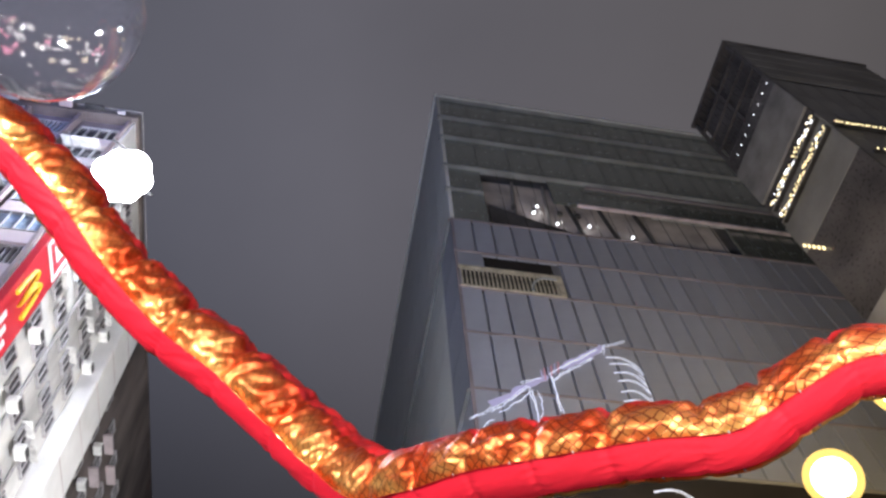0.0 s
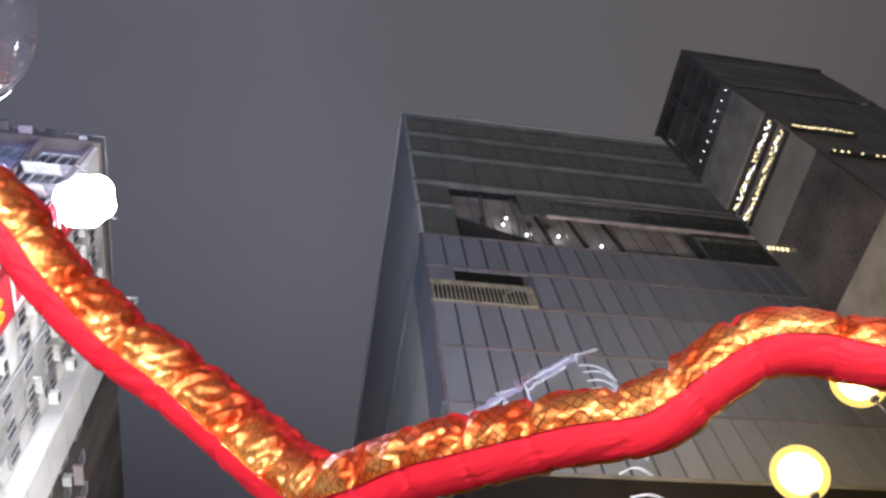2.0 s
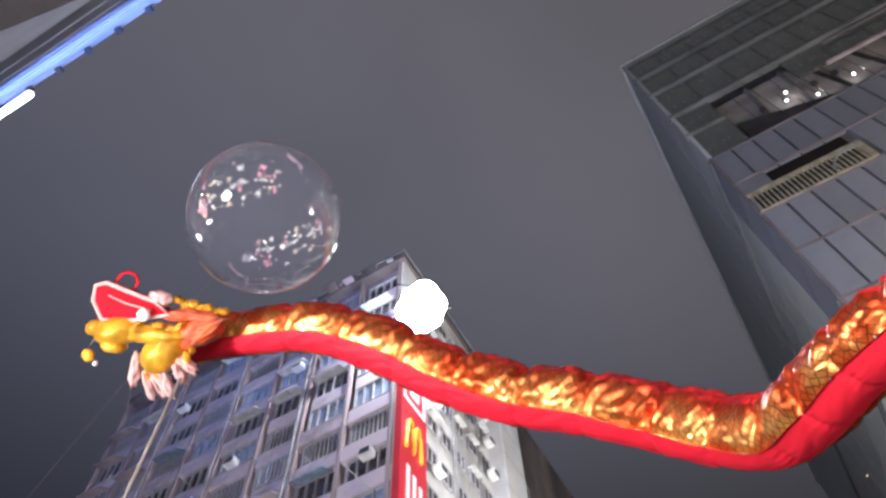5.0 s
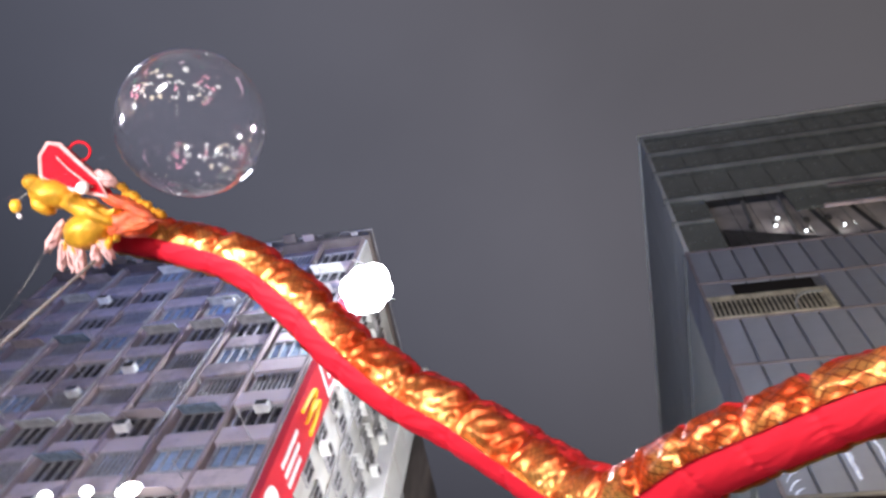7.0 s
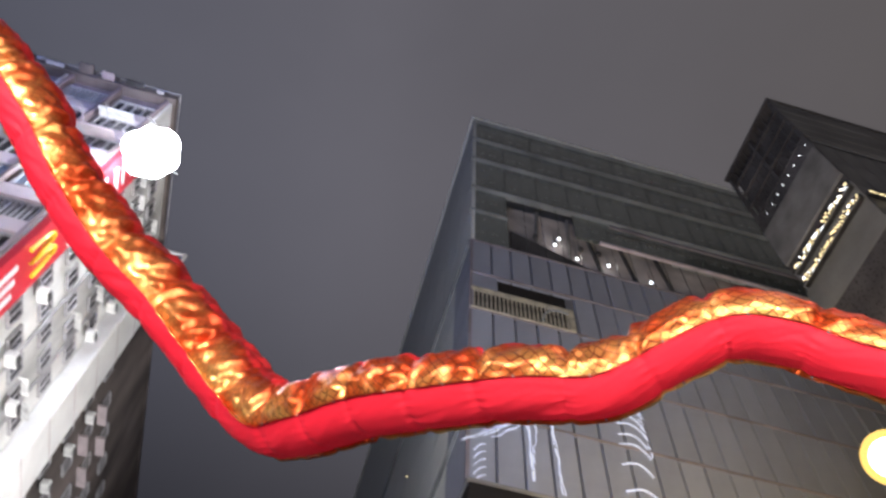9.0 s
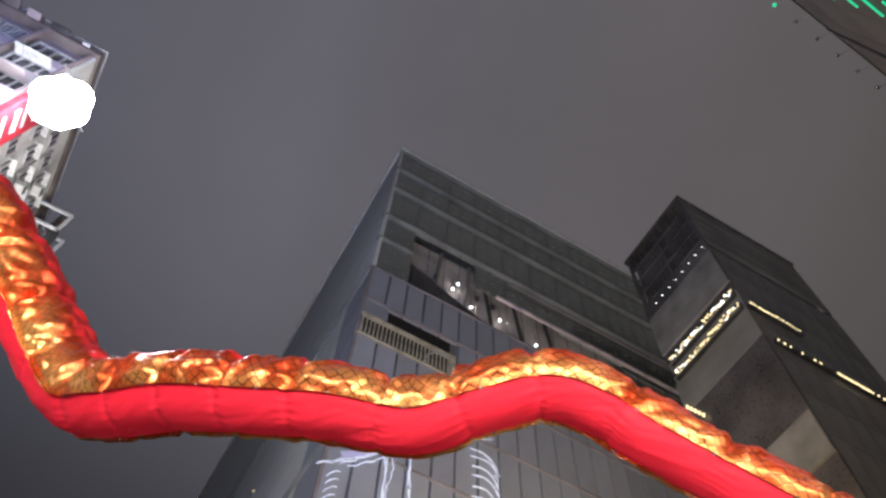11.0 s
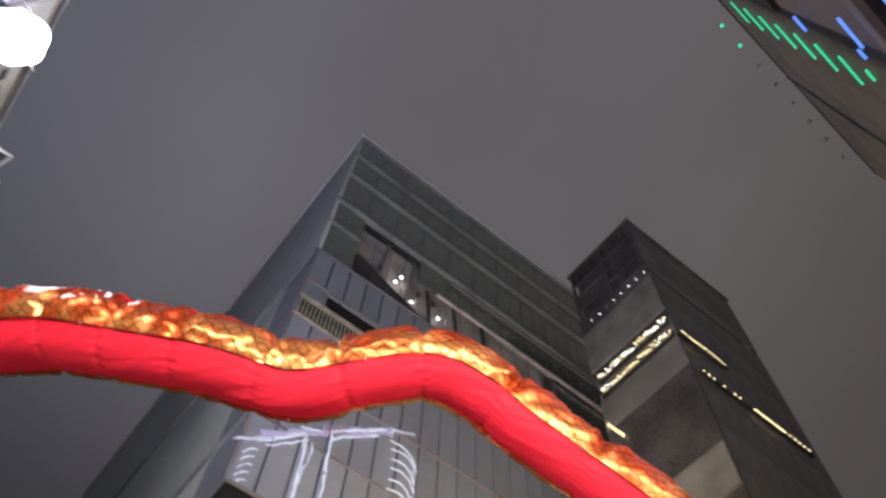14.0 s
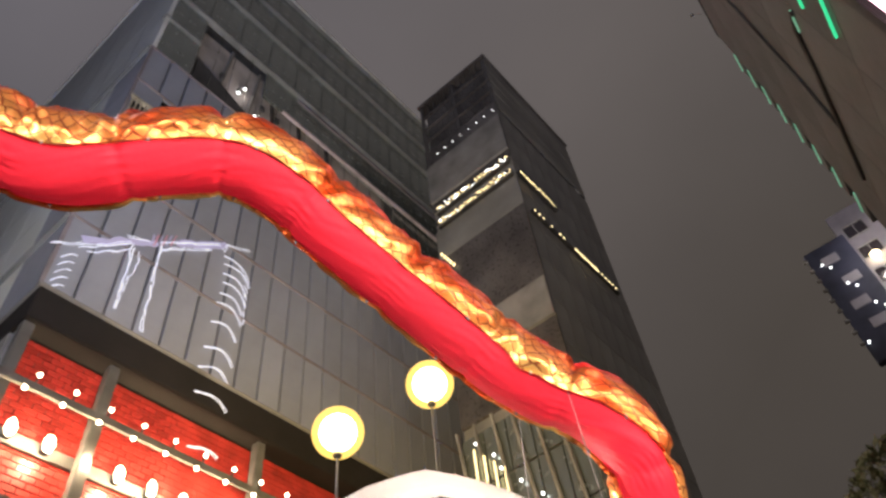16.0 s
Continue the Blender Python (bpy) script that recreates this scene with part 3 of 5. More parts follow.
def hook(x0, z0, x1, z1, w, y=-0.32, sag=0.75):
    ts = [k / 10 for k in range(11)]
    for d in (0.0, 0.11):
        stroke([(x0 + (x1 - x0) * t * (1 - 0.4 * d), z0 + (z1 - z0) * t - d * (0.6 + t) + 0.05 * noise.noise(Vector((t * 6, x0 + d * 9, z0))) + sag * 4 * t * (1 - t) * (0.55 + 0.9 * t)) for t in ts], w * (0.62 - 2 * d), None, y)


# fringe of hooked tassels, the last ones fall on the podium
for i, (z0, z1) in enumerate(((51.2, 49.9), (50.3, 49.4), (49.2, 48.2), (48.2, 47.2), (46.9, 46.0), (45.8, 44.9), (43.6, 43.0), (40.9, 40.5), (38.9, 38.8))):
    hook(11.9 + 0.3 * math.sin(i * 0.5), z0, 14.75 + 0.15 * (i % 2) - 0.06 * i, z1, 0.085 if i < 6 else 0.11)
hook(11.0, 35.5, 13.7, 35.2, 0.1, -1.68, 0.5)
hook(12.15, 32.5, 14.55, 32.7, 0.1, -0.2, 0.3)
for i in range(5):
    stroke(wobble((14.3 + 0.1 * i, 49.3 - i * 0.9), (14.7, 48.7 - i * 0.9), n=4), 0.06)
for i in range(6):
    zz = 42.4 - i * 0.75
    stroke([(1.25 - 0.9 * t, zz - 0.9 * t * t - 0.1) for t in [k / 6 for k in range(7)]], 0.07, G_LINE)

# ---- podium under the tower: dark fascia over a red tiled, lamp-lit wall ----
podium = site("shop_podium", TX, TY, 0, "dark fascia over a red tiled wall hung with bulbs", "podium")
PT, FT = 38.3, 37.2
part("fascia", box_bm(-0.35, 46, -1.6, 20, PT - 3.6, FT, 0.08), M_FASCIA, podium, "broad black fascia")
part("fascia_cap", box_bm(-0.5, 46.2, -1.75, 20, FT - 0.02, FT + 0.22, 0.05), M_GREY, podium, "grey coping on the fascia")
part("red_backing", box_bm(0.2, 44, 0.2, 0.6, 0, PT - 3.6), M_REDWALL, podium, "dark red wall behind the tiles")
part("flank_wall", box_bm(-0.3, 0.2, 0.4, 20, 0, PT - 3.6), M_GREY, podium)
tile = finish(box_bm(0.02, 0.78, -0.06, 0.2, 0.02, 0.40, 0.03), "red_tile", M_REDWALL)
for r in range(22):
    for c in range(13):
        placed("red_tile", tile, podium, (0.35 + c * 0.8 + 0.4 * (r % 2), 0.02, PT - 4.2 - r * 0.42))
rest = bmesh.new()
for r in range(22):
    for c in range(13, 40):
        x = 0.35 + c * 0.8 + 0.4 * (r % 2)
        box_bm(x + 0.02, x + 0.78, -0.04, 0.2, PT - 4.18 - r * 0.42, PT - 3.8 - r * 0.42, bm=rest)
for r in range(22, 40):
    for c in range(0, 40):
        x = 0.35 + c * 0.8 + 0.4 * (r % 2)
        box_bm(x + 0.02, x + 0.78, -0.04, 0.2, PT - 4.18 - r * 0.42, PT - 3.8 - r * 0.42, bm=rest)
tagged(part("far_red_tiles", rest, M_REDWALL, podium), kind="stuff")
for x in (0.1, 5.7, 17.2, 28.7, 40.0):
    part("column", box_bm(x - 0.35, x + 0.35, -1.2, -0.5, 0, PT - 3.6, 0.06), M_RAIL, podium, "slim grey column")
for z in (PT - 7.95, PT - 14.6):
    part("light_rail", box_bm(-1.0, 40, -1.5, -1.25, z, z + 0.5, 0.04), M_RAIL, podium, "grey rail that carries the bulbs")
for i in range(14):
    for s in (0, 1):
        bx = 1.6 + i * 2.23 - s * 0.5
        bz = PT - 7.75 + (0.75 if s == 0 else -0.4)
        bl = part("bulb", blob_bm((bx, -1.6, bz), (0.14, 0.14, 0.155), seg=12), G_BULB, podium, "glowing globe bulb")
        part("bulb_holder", tube_bm([(bx, -1.5, bz), (bx, -1.4, PT - 7.7)], 0.07, 6), M_DARK, bl)
part("lamp_shelf", box_bm(0.2, 40, -0.34, -0.07, PT - 10.75, PT - 9.95, 0.04), M_RAIL, podium, "grey shelf behind the wall lamps")
for i in range(8):
    ux = 1.5 + i * 2.15
    up = part("uplight", box_bm(ux - 0.22, ux + 0.22, -0.7, -0.35, PT - 10.6, PT - 10.0, 0.06), M_DARK, podium)
    part("uplight_lens", blob_bm((ux, -0.8, PT - 10.1), (0.3, 0.16, 0.55), seg=16, rough=0.25, seed=i), G_BULB, up)
    if i < 7:
        p = Matrix.Translation((TX, TY, 0)) @ pose(0, 0, 0, 0, 0, GRID) @ Vector((ux, -1.25, PT - 10.5))
        lamp("uplight_light", "POINT", p, 1150, (1.0, 0.78, 0.48), size=0.3)

# ---- slim brown tower with lit sky terraces ----
slim = site("slim_tower", 39.5, 32.2, 0, "slim brown tower with an open crown and gold-lit terraces", "office tower")
SW, SD, ST = 20.0, 11.7, 98.3
part("body", box_bm(0.3, SW, 0.3, SD - 0.1, 0, 84.5), M_TOWER, slim)
pan = finish(box_bm(0.05, 2.45, -0.02, 0.3, 0.06, 5.54, 0.03), "wall_panel", M_TOWER)
for r in range(15):
    for c in range(8):
        placed("wall_panel", pan, slim, (c * 2.5, 0, r * 5.6))
# open steel crown
for x in (0.2, SW / 2, SW - 0.2):
    for y in (0.2, SD / 2, SD - 0.2):
        part("crown_post", box_bm(x - 0.2, x + 0.2, y - 0.2, y + 0.2, 84.5, ST, 0.03), M_TDARK, slim)
for z in (86.0, 89.0, 92.0, 95.0, ST):
    part("crown_rail", box_bm(-0.1, 0.2, -0.1, SD, z - 0.16, z + 0.16, 0.03), M_TDARK, slim)
    part("crown_rail", box_bm(0.2, SW, -0.12, 0.18, z - 0.16, z + 0.16, 0.03), M_TOWER, slim)
for i in range(12):
    y = 0.5 + i * (SD - 1.0) / 11
    part("crown_fin", box_bm(0.0, 0.12, y - 0.05, y + 0.05, 84.8, ST - 0.2), M_TDARK, slim)
part("crown_core", box_bm(0.6, SW - 0.5, 0.7, SD - 0.6, 84.5, 96.8), M_TDARK, slim, "dark plant room within the crown")
part("crown_screen", box_bm(0.4, SW, -0.05, 0.12, 85.0, 98.0), M_TOWER, slim)
part("crown_cap", box_bm(-0.3, SW + 0.3, -0.3, SD + 0.3, ST, ST + 0.5, 0.06), M_TDARK, slim, "dark roof rim")
# bands of the street flank
BANDS = [(75.0, 82.6, M_GREY), (73.4, 75.0, M_TDARK), (64.6, 69.6, M_TOWER), (53.0, 64.6, M_TDARK), (48.0, 53.0, M_GREY), (42.0, 48.0, M_TDARK)]
part("flank_band", box_bm(-0.05, 0.35, 0, SD, 82.6, 86.0, 0.03), M_TDARK, slim)
for z0, z1, mm in BANDS:
    part("flank_band", box_bm(-0.25 if mm is M_GREY else 0.0, 0.35, -0.02, SD, z0, z1, 0.05), mm, slim)
for i in range(8):
    part("edge_light", blob_bm((-0.15, 0.6 + i * 1.3, 84.3), (0.06, 0.06, 0.06), seg=8), G_SPOT, slim)
twk = random.Random(21)
for z in (72.7, 70.2):
    st = part("terrace_beam", box_bm(-0.5, 0.2, 0.2, SD - 0.6, z - 0.35, z + 0.35, 0.04), M_DARK, slim)
    part("lamp_tray", box_bm(-0.62, -0.5, 0.2, SD - 0.6, z - 0.62, z - 0.5, 0.02), M_GREY, st)
    for i in range(64):
        y, dz = 0.3 + i * 0.163 + twk.uniform(-0.06, 0.06), twk.uniform(-0.5, 0.42)
        hw, hh = twk.uniform(0.03, 0.09), twk.uniform(0.04, 0.13)
        part("strip_light", box_bm(-0.6, -0.5, y - hw, y + hw, z + dz - hh, z + dz + hh), G_STRIP if twk.random() < (0.85 if z < 71 else 0.45) else G_SPOT, st)
st = part("terrace_beam", box_bm(0.2, 7.5, -0.5, 0.2, 69.6, 70.3, 0.04), M_DARK, slim)
for i in range(22):
    x, dz, hw = 0.3 + i * 0.31, twk.uniform(-0.25, 0.2), twk.uniform(0.03, 0.12)
    part("strip_light", box_bm(x - hw * (1.4 - i * 0.05), x + hw * (1.4 - i * 0.05), -0.6, -0.5, 69.9 + dz - 0.07, 69.9 + dz + 0.07), G_STRIP, st)
st = part("terrace_beam", box_bm(1.0, 18.0, -0.4, 0.2, 63.6, 64.1, 0.04), M_DARK, slim)
for i in range(22):
    if i < 10 and twk.random() < 0.35:
        continue
    part("strip_light", box_bm(1.2 + i * 0.75, 1.28 + i * 0.75 + (0.45 if 9 < i < 16 else 0.1 * twk.random()), -0.5, -0.4, 63.78 - 0.1 * twk.random(), 63.94), G_STRIP, st)
for i in range(5):
    part("strip_light", box_bm(-0.4, -0.25, 9.5 + i * 0.35, 9.7 + i * 0.35, 62 + i * 0.7, 62.4 + i * 0.7), G_STRIP, slim)
# lower glazed storeys
gl = finish(box_bm(-0.05, 0.25, 0.06, 2.28, 0.06, 4.94, 0.03), "glass_pane", M_CROWN)
for r in range(8):
    for c in range(5):
        placed("glass_pane", gl, slim, (-0.1, c * SD / 5, r * 5.1))
for i in range(6):
    part("rake_brace", tube_bm([(-0.45, 0.3 + i * 1.9, 20), (-0.45, 2.4 + i * 1.9, 41.5)], 0.16, 6), M_GREY, slim)
for i in range(9):
    part("lobby_light", blob_bm((-0.5, 1.0 + (i * 3.7) % 9.5, 27 + (i * 5.3) % 14), (0.14, 0.14, 0.14), seg=8), G_SPOT, slim)
for i in range(4):
    part("lobby_strip", box_bm(-0.6, -0.45, 7.5 + i * 0.9, 7.62 + i * 0.9, 30 + i * 0.6, 36 + i), G_STRIP, slim)


# ---- old housing block with the vertical sign and the floodlight ----
LX, LY = -19.5, 18.0
block = site("housing_block", LX, LY, 0, "old pink and white housing block with rows of barred windows", "apartment block")
ROOF = 51.4
STOREY = 2.95
part("body", box_bm(-26, -0.35, 0.35, 62, 0, ROOF - 0.5), M_PINK, block)
part("roof_rim", box_bm(-26.2, 0.2, -0.35, 62, ROOF - 0.5, ROOF + 0.2, 0.06), M_BROWN, block, "stained roof parapet")
for x in (-1.2, -5.6, -14.0, -20.5):
    part("roof_rail_post", tube_bm([(x, -0.2, ROOF + 0.2), (x, -0.2, ROOF + 0.9)], 0.05, 6), M_FRAME, block)
part("roof_rail", tube_bm([(-25, -0.2, ROOF + 0.9), (0.1, -0.2, ROOF + 0.9), (0.1, 20, ROOF + 0.9)], 0.04, 6), M_FRAME, block)
for i in range(14):
    x = -0.9 - i * 1.75
    part("roof_rack", box_bm(x - 0.3 - 0.08 * ((i * 5) % 7), x + 0.2 + 0.1 * ((i * 3) % 5), -0.6 - 0.15 * ((i * 5) % 4), -0.36, ROOF - 0.3 + 0.12 * (i % 2), ROOF - 0.16 + 0.12 * (i % 2), 0.02), (M_FRAME, M_BROWN, M_PINK, M_DARK)[(i * 7) % 4], block)
    part("roof_tank", box_bm(x - 0.35, x + 0.3, -0.3, 0.5, ROOF + 0.2, ROOF + 0.55 + 0.35 * ((i * 5) % 4) / 3, 0.04), M_AC if i % 4 == 1 else M_BROWN, block)


def window_mesh(w, h, bars):
    """One frame with its bars, cut from a single sheet; the pane is a mesh of its own."""
    xs = [0, 0.09]
    for i in range(1, bars):
        xs += [w * i / bars - 0.03, w * i / bars + 0.03]
    xs += [w - 0.09, w]
    zs = [0, 0.09, h - 0.09, h]
    bm = bmesh.new()
    grid = [[bm.verts.new((x, 0.06, z)) for z in zs] for x in xs]
    for i in range(len(xs) - 1):
        for j in range(3):
            if j != 1 or i % 2 == 0:
                bm.faces.new((grid[i][j], grid[i + 1][j], grid[i + 1][j + 1], grid[i][j + 1]))
    bmesh.ops.delete(bm, geom=[v for v in bm.verts if not v.link_faces], context="VERTS")
    r = bmesh.ops.extrude_face_region(bm, geom=bm.faces[:])
    for v in r["geom"]:
        if isinstance(v, bmesh.types.BMVert):
            v.co.y = -0.1
    return finish(bm, "window_frame", M_FRAME)


wf = window_mesh(2.6, 1.75, 4)
wf2 = window_mesh(2.6, 1.75, 9)
pane_d = finish(box_bm(0.06, 2.54, 0.0, 0.05, 0.06, 1.69), "pane", M_PANE)
pane_c = finish(box_bm(0.06, 2.54, 0.0, 0.05, 0.06, 1.69), "pane", M_CURTAIN)
ledge = finish(box_bm(-0.05, 3.1, -0.14, 0.35, 0, 1.12, 0.04), "spandrel", M_SILL)
ledge2 = finish(box_bm(0.1, 2.9, -0.07, 0.35, 0, 1.08, 0.04), "spandrel", M_SILL)
acm = finish(box_bm(0, 0.8, -0.5, 0.05, 0, 0.5, 0.05), "air_conditioner", M_AC)
acg = finish(box_bm(0.1, 0.7, -0.53, -0.49, 0.08, 0.42), "air_conditioner_grille", M_DARK)
rnd = random.Random(4)
for k in range(16):
    z = 3.4 + k * STOREY
    for c in range(8):
        x = -3.0 - c * 3.2
        placed("spandrel", ledge if rnd.random() < 0.62 else ledge2, block, (x - 0.25 + rnd.uniform(-0.12, 0.12), rnd.uniform(-0.03, 0.03), z - 1.15 + rnd.uniform(-0.05, 0.05)))
        lit = rnd.random() < 0.45
        w = placed("window", wf2 if rnd.random() < 0.4 else wf, block, (x, 0.0 if lit else 0.12, z + 0.02))
        placed("pane", pane_c if lit else pane_d, w, (0, 0.06, 0))
        if rnd.random() < 0.2:
            a = placed("air_conditioner", acm, block, (x + rnd.uniform(0.1, 1.5), rnd.choice((-0.1, -0.4)), z + rnd.choice((-0.1, -0.1, 0.95))))
            placed("air_conditioner_grille", acg, a, (0, 0, 0))
        if rnd.random() < 0.14 + 0.3 * (k > 11):
            aw = bmesh.new()
            vs = [aw.verts.new(p) for p in ((0, 0, 1.6), (2.2, 0, 1.6), (2.2, -0.9, 1.15), (0, -0.9, 1.15), (0, 0, 1.54), (2.2, 0, 1.54), (2.2, -0.9, 1.09), (0, -0.9, 1.09))]
            for q in ((0, 1, 2, 3), (7, 6, 5, 4), (0, 4, 5, 1), (1, 5, 6, 2), (2, 6, 7, 3), (3, 7, 4, 0)):
                aw.faces.new([vs[i] for i in q])
            placed("window_awning", finish(aw, "window_awning", rnd.choice((M_AC, M_CURTAIN, M_SILL))), block, (x + 0.1, 0, z))
pier = finish(box_bm(-0.11, 0.11, -0.3, 0.3, 0, ROOF - 0.6, 0.03), "pier", M_PINK)
for c in range(9):
    placed("pier", pier, block, (-0.28 - c * 3.2, 0.06, 0))
for x in (-6.9, -13.2, -19.6):
    part("drain_pipe", tube_bm([(x, -0.3, 3), (x, -0.3, ROOF - 1)], 0.08, 6), M_FRAME, block)
for i in range(26):
    x, z = -0.6 - rnd.random() * 21, 20 + rnd.random() * 26
    part("drying_rod", tube_bm([(x, -0.4, z), (x - 0.2, -1.5, z + 0.1)], 0.03, 5), M_FRAME, block)
# white flank with small windows
part("flank_wall", box_bm(-0.35, 0.0, 0.0, 11.6, 0, ROOF - 0.5), M_WHITE, block, "stained white flank wall")
fw = window_mesh(1.1, 1.35, 2)
fp = finish(box_bm(0.04, 1.06, 0.0, 0.05, 0.04, 1.31), "pane", M_PANE)
for k in range(16):
    z = 3.2 + k * STOREY
    for c in range(5):
        y = 2.9 + c * 1.75
        w = placed("window", fw, block, (0.1, y, z), turn=90)
        placed("pane", fp, w, (0, -0.02, 0))
        if rnd.random() < 0.32:
            a = placed("air_conditioner", acm, block, (0.35, y + rnd.uniform(-0.1, 0.3), z - 0.7), turn=90)
            placed("air_conditioner_grille", acg, a, (0, 0, 0))
        if rnd.random() < 0.35:
            part("window_hood", box_bm(0.0, 0.5, y - 0.1, y + 1.05, z + 1.16, z + 1.24), M_AC, block)
for y in (2.6, 6.2, 9.6):
    part("drain_pipe", tube_bm([(0.14, y, 3), (0.14, y, ROOF - 3)], 0.08, 6), M_FRAME, block)
part("stair_shaft", box_bm(-0.3, 1.1, 11.6, 14.9, 0, 48.0, 0.06), M_BAND, block, "smooth white stair shaft")
for z in range(8, 48, 3):
    part("shaft_joint", box_bm(1.1, 1.115, 11.6, 14.9, z, z + 0.06), M_SILL, block)
part("rear_wall", box_bm(-0.35, 0.15, 14.9, 62, 0, ROOF - 0.5), M_BROWN, block, "dirty brown rear flank")
for k in range(13):
    z = 6.0 + k * STOREY
    for c in range(14):
        y = 16.2 + c * 3.1
        w = placed("window", fw, block, (0.26, y, z), turn=90)
        placed("pane", fp, w, (0, -0.02, 0))
        if rnd.random() < 0.4:
            part("rear_ledge", box_bm(0.15, 0.75, y - 0.2, y + 1.6, z - 0.5, z - 0.3), M_SILL, block)
        if rnd.random() < 0.3:
            a = placed("air_conditioner", acm, block, (0.5, y + 1.1, z - 0.3), turn=90)
            placed("air_conditioner_grille", acg, a, (0, 0, 0))
for i in range(12):
    part("spiral_vent", blob_bm((0.6, 22.2, 15 + i * 0.9), (0.35, 0.35, 0.3), seg=10), M_AC, block)
box = site("roof_sign_box", *(Vector((LX, LY, 0)) + E1 * 1.6 + E2 * 11.0).to_tuple()[:2], 47.2, "white steel frame box bracketed off the roof edge", "sign frame")
for z in (0, 2.2):
    part("frame_bar", box_bm(-1.6, 1.0, -0.1, 0.1, z, z + 0.25, 0.03), M_BAND, box)
    part("frame_bar", box_bm(-1.6, 1.0, 2.2, 2.4, z, z + 0.25, 0.03), M_BAND, box)
for y in (0, 2.3):
    part("frame_post", box_bm(0.8, 1.0, y - 0.1, y + 0.1, 0, 2.4, 0.03), M_BAND, box)
part("frame_panel", box_bm(0.2, 0.5, 0.1, 2.2, 0.25, 2.2, 0.04), M_DARK, box)

# vertical shop sign on the corner
sign = site("vertical_shop_sign", LX, LY, 0, "tall red vertical shop sign with white framed panel", "shop sign")
part("sign_case", box_bm(0.02, 0.36, -0.12, 2.55, 12, 44.5, 0.05), M_SIGN, sign, "red sign case")
part("sign_edge", box_bm(0.0, 0.40, -0.17, -0.12, 12, 44.6, 0.02), M_SIGN, sign)
SF = 0.37
part("white_frame", box_bm(SF, SF + 0.06, 0.0, 2.3, 35.0, 35.25), M_SIGNW, sign)
part("white_frame", box_bm(SF, SF + 0.06, 0.0, 2.3, 38.2, 38.45), M_SIGNW, sign)
part("white_frame", box_bm(SF, SF + 0.06, 0.0, 0.22, 35.25, 38.2), M_SIGNW, sign)
part("white_frame", box_bm(SF, SF + 0.06, 2.08, 2.3, 35.25, 38.2), M_SIGNW, sign)
part("white_bar", box_bm(SF, SF + 0.05, 0.7, 1.6, 35.8, 37.6), M_SIGNW, sign)
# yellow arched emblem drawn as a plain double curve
em = [(SF + 0.06, 0.35 + 1.5 * t, 31.3 + 2.3 * abs(math.sin(t * math.tau)) ** 0.6) for t in [k / 32 for k in range(33)]]
part("emblem", tube_bm(em, 0.13, 6), M_SIGNY, sign, "yellow double curve emblem")
for i in range(3):
    part("white_bar", box_bm(SF, SF + 0.05, 0.5 + i * 0.6, 0.8 + i * 0.6, 27.6, 30.2 - 0.3 * i), M_SIGNW, sign)
part("sign_disc", blob_bm((SF, 1.15, 25.6), (0.06, 0.95, 0.95), seg=20), M_SIGNW, sign)
part("white_panel", box_bm(SF, SF + 0.05, -0.1, 2.4, 17.5, 22.6), M_SIGNW, sign)
for i in range(4):
    part("sign_mark", box_bm(SF, SF + 0.05, 0.4, 1.9, 39.4 + i * 1.2, 39.7 + i * 1.2 + 0.3 * (i % 2)), M_SIGNW, sign)

# floodlight cluster on its bracket, its glare built as oversized overlapping lenses
flood = site("floodlight", *(Vector((LX, LY, 0)) + E1 * 1.9 - E2 * 0.6).to_tuple()[:2], 42.0, "blinding white floodlight cluster on a steel bracket", "floodlight")
flood.matrix_basis = Matrix.Translation(flood.location) @ pose(0, 0, 0, 52, 0, 46)
part("bracket", tube_bm([(-1.6, 1.0, 1.6), (0, 0.3, 1.4), (0, 0.3, -1.2)], 0.09, 8), M_DARK, flood)
part("crossbar", tube_bm([(-1.9, 0.3, 0.0), (1.9, 0.3, 0.0)], 0.08, 8), M_DARK, flood)
heads = [(0.0, 0.0, 1.4)] + [(0.72 * math.cos(k * 1.05 + 0.3), 0.8 * math.sin(k * 1.05 + 0.3), 0.86 + 0.12 * math.sin(k * 2.3)) for k in range(6)]
for i, (x, z, r) in enumerate(heads):
    h = part("lamp_head", box_bm(x - r * 0.7, x + r * 0.7, 0.05, 0.5, z - r * 0.7, z + r * 0.7, 0.12), M_DARK, flood)
    part("lens", blob_bm((x, -0.03 * i, z), (r, 0.22, r), seg=28), G_FLOOD, h, "white lens disc enlarged to the glare", True)

# small lamps on the front of the block near the street
for n, (x, z) in enumerate(((-9.2, 24.5), (-7.2, 24.6), (-5.1, 24.5), (-4.4, 21.9))):
    q = Vector((LX, LY, 0)) + E1 * x - E2 * 1.4
    s = site("wall_lamp", q.x, q.y, z, "glowing white lamp on the block front", "wall lamp", group="front lamps")
    part("lamp_glass", blob_bm((0, 0, 0), (0.3 + 0.26 * (n > 1), 0.2, 0.27 + 0.2 * (n > 1)), seg=16, rough=0.2, seed=n), G_WHITE, s)
    part("lamp_arm", tube_bm([(0, 0, 0), (0, 1.3, 0.3)], 0.05, 6), M_DARK, s)

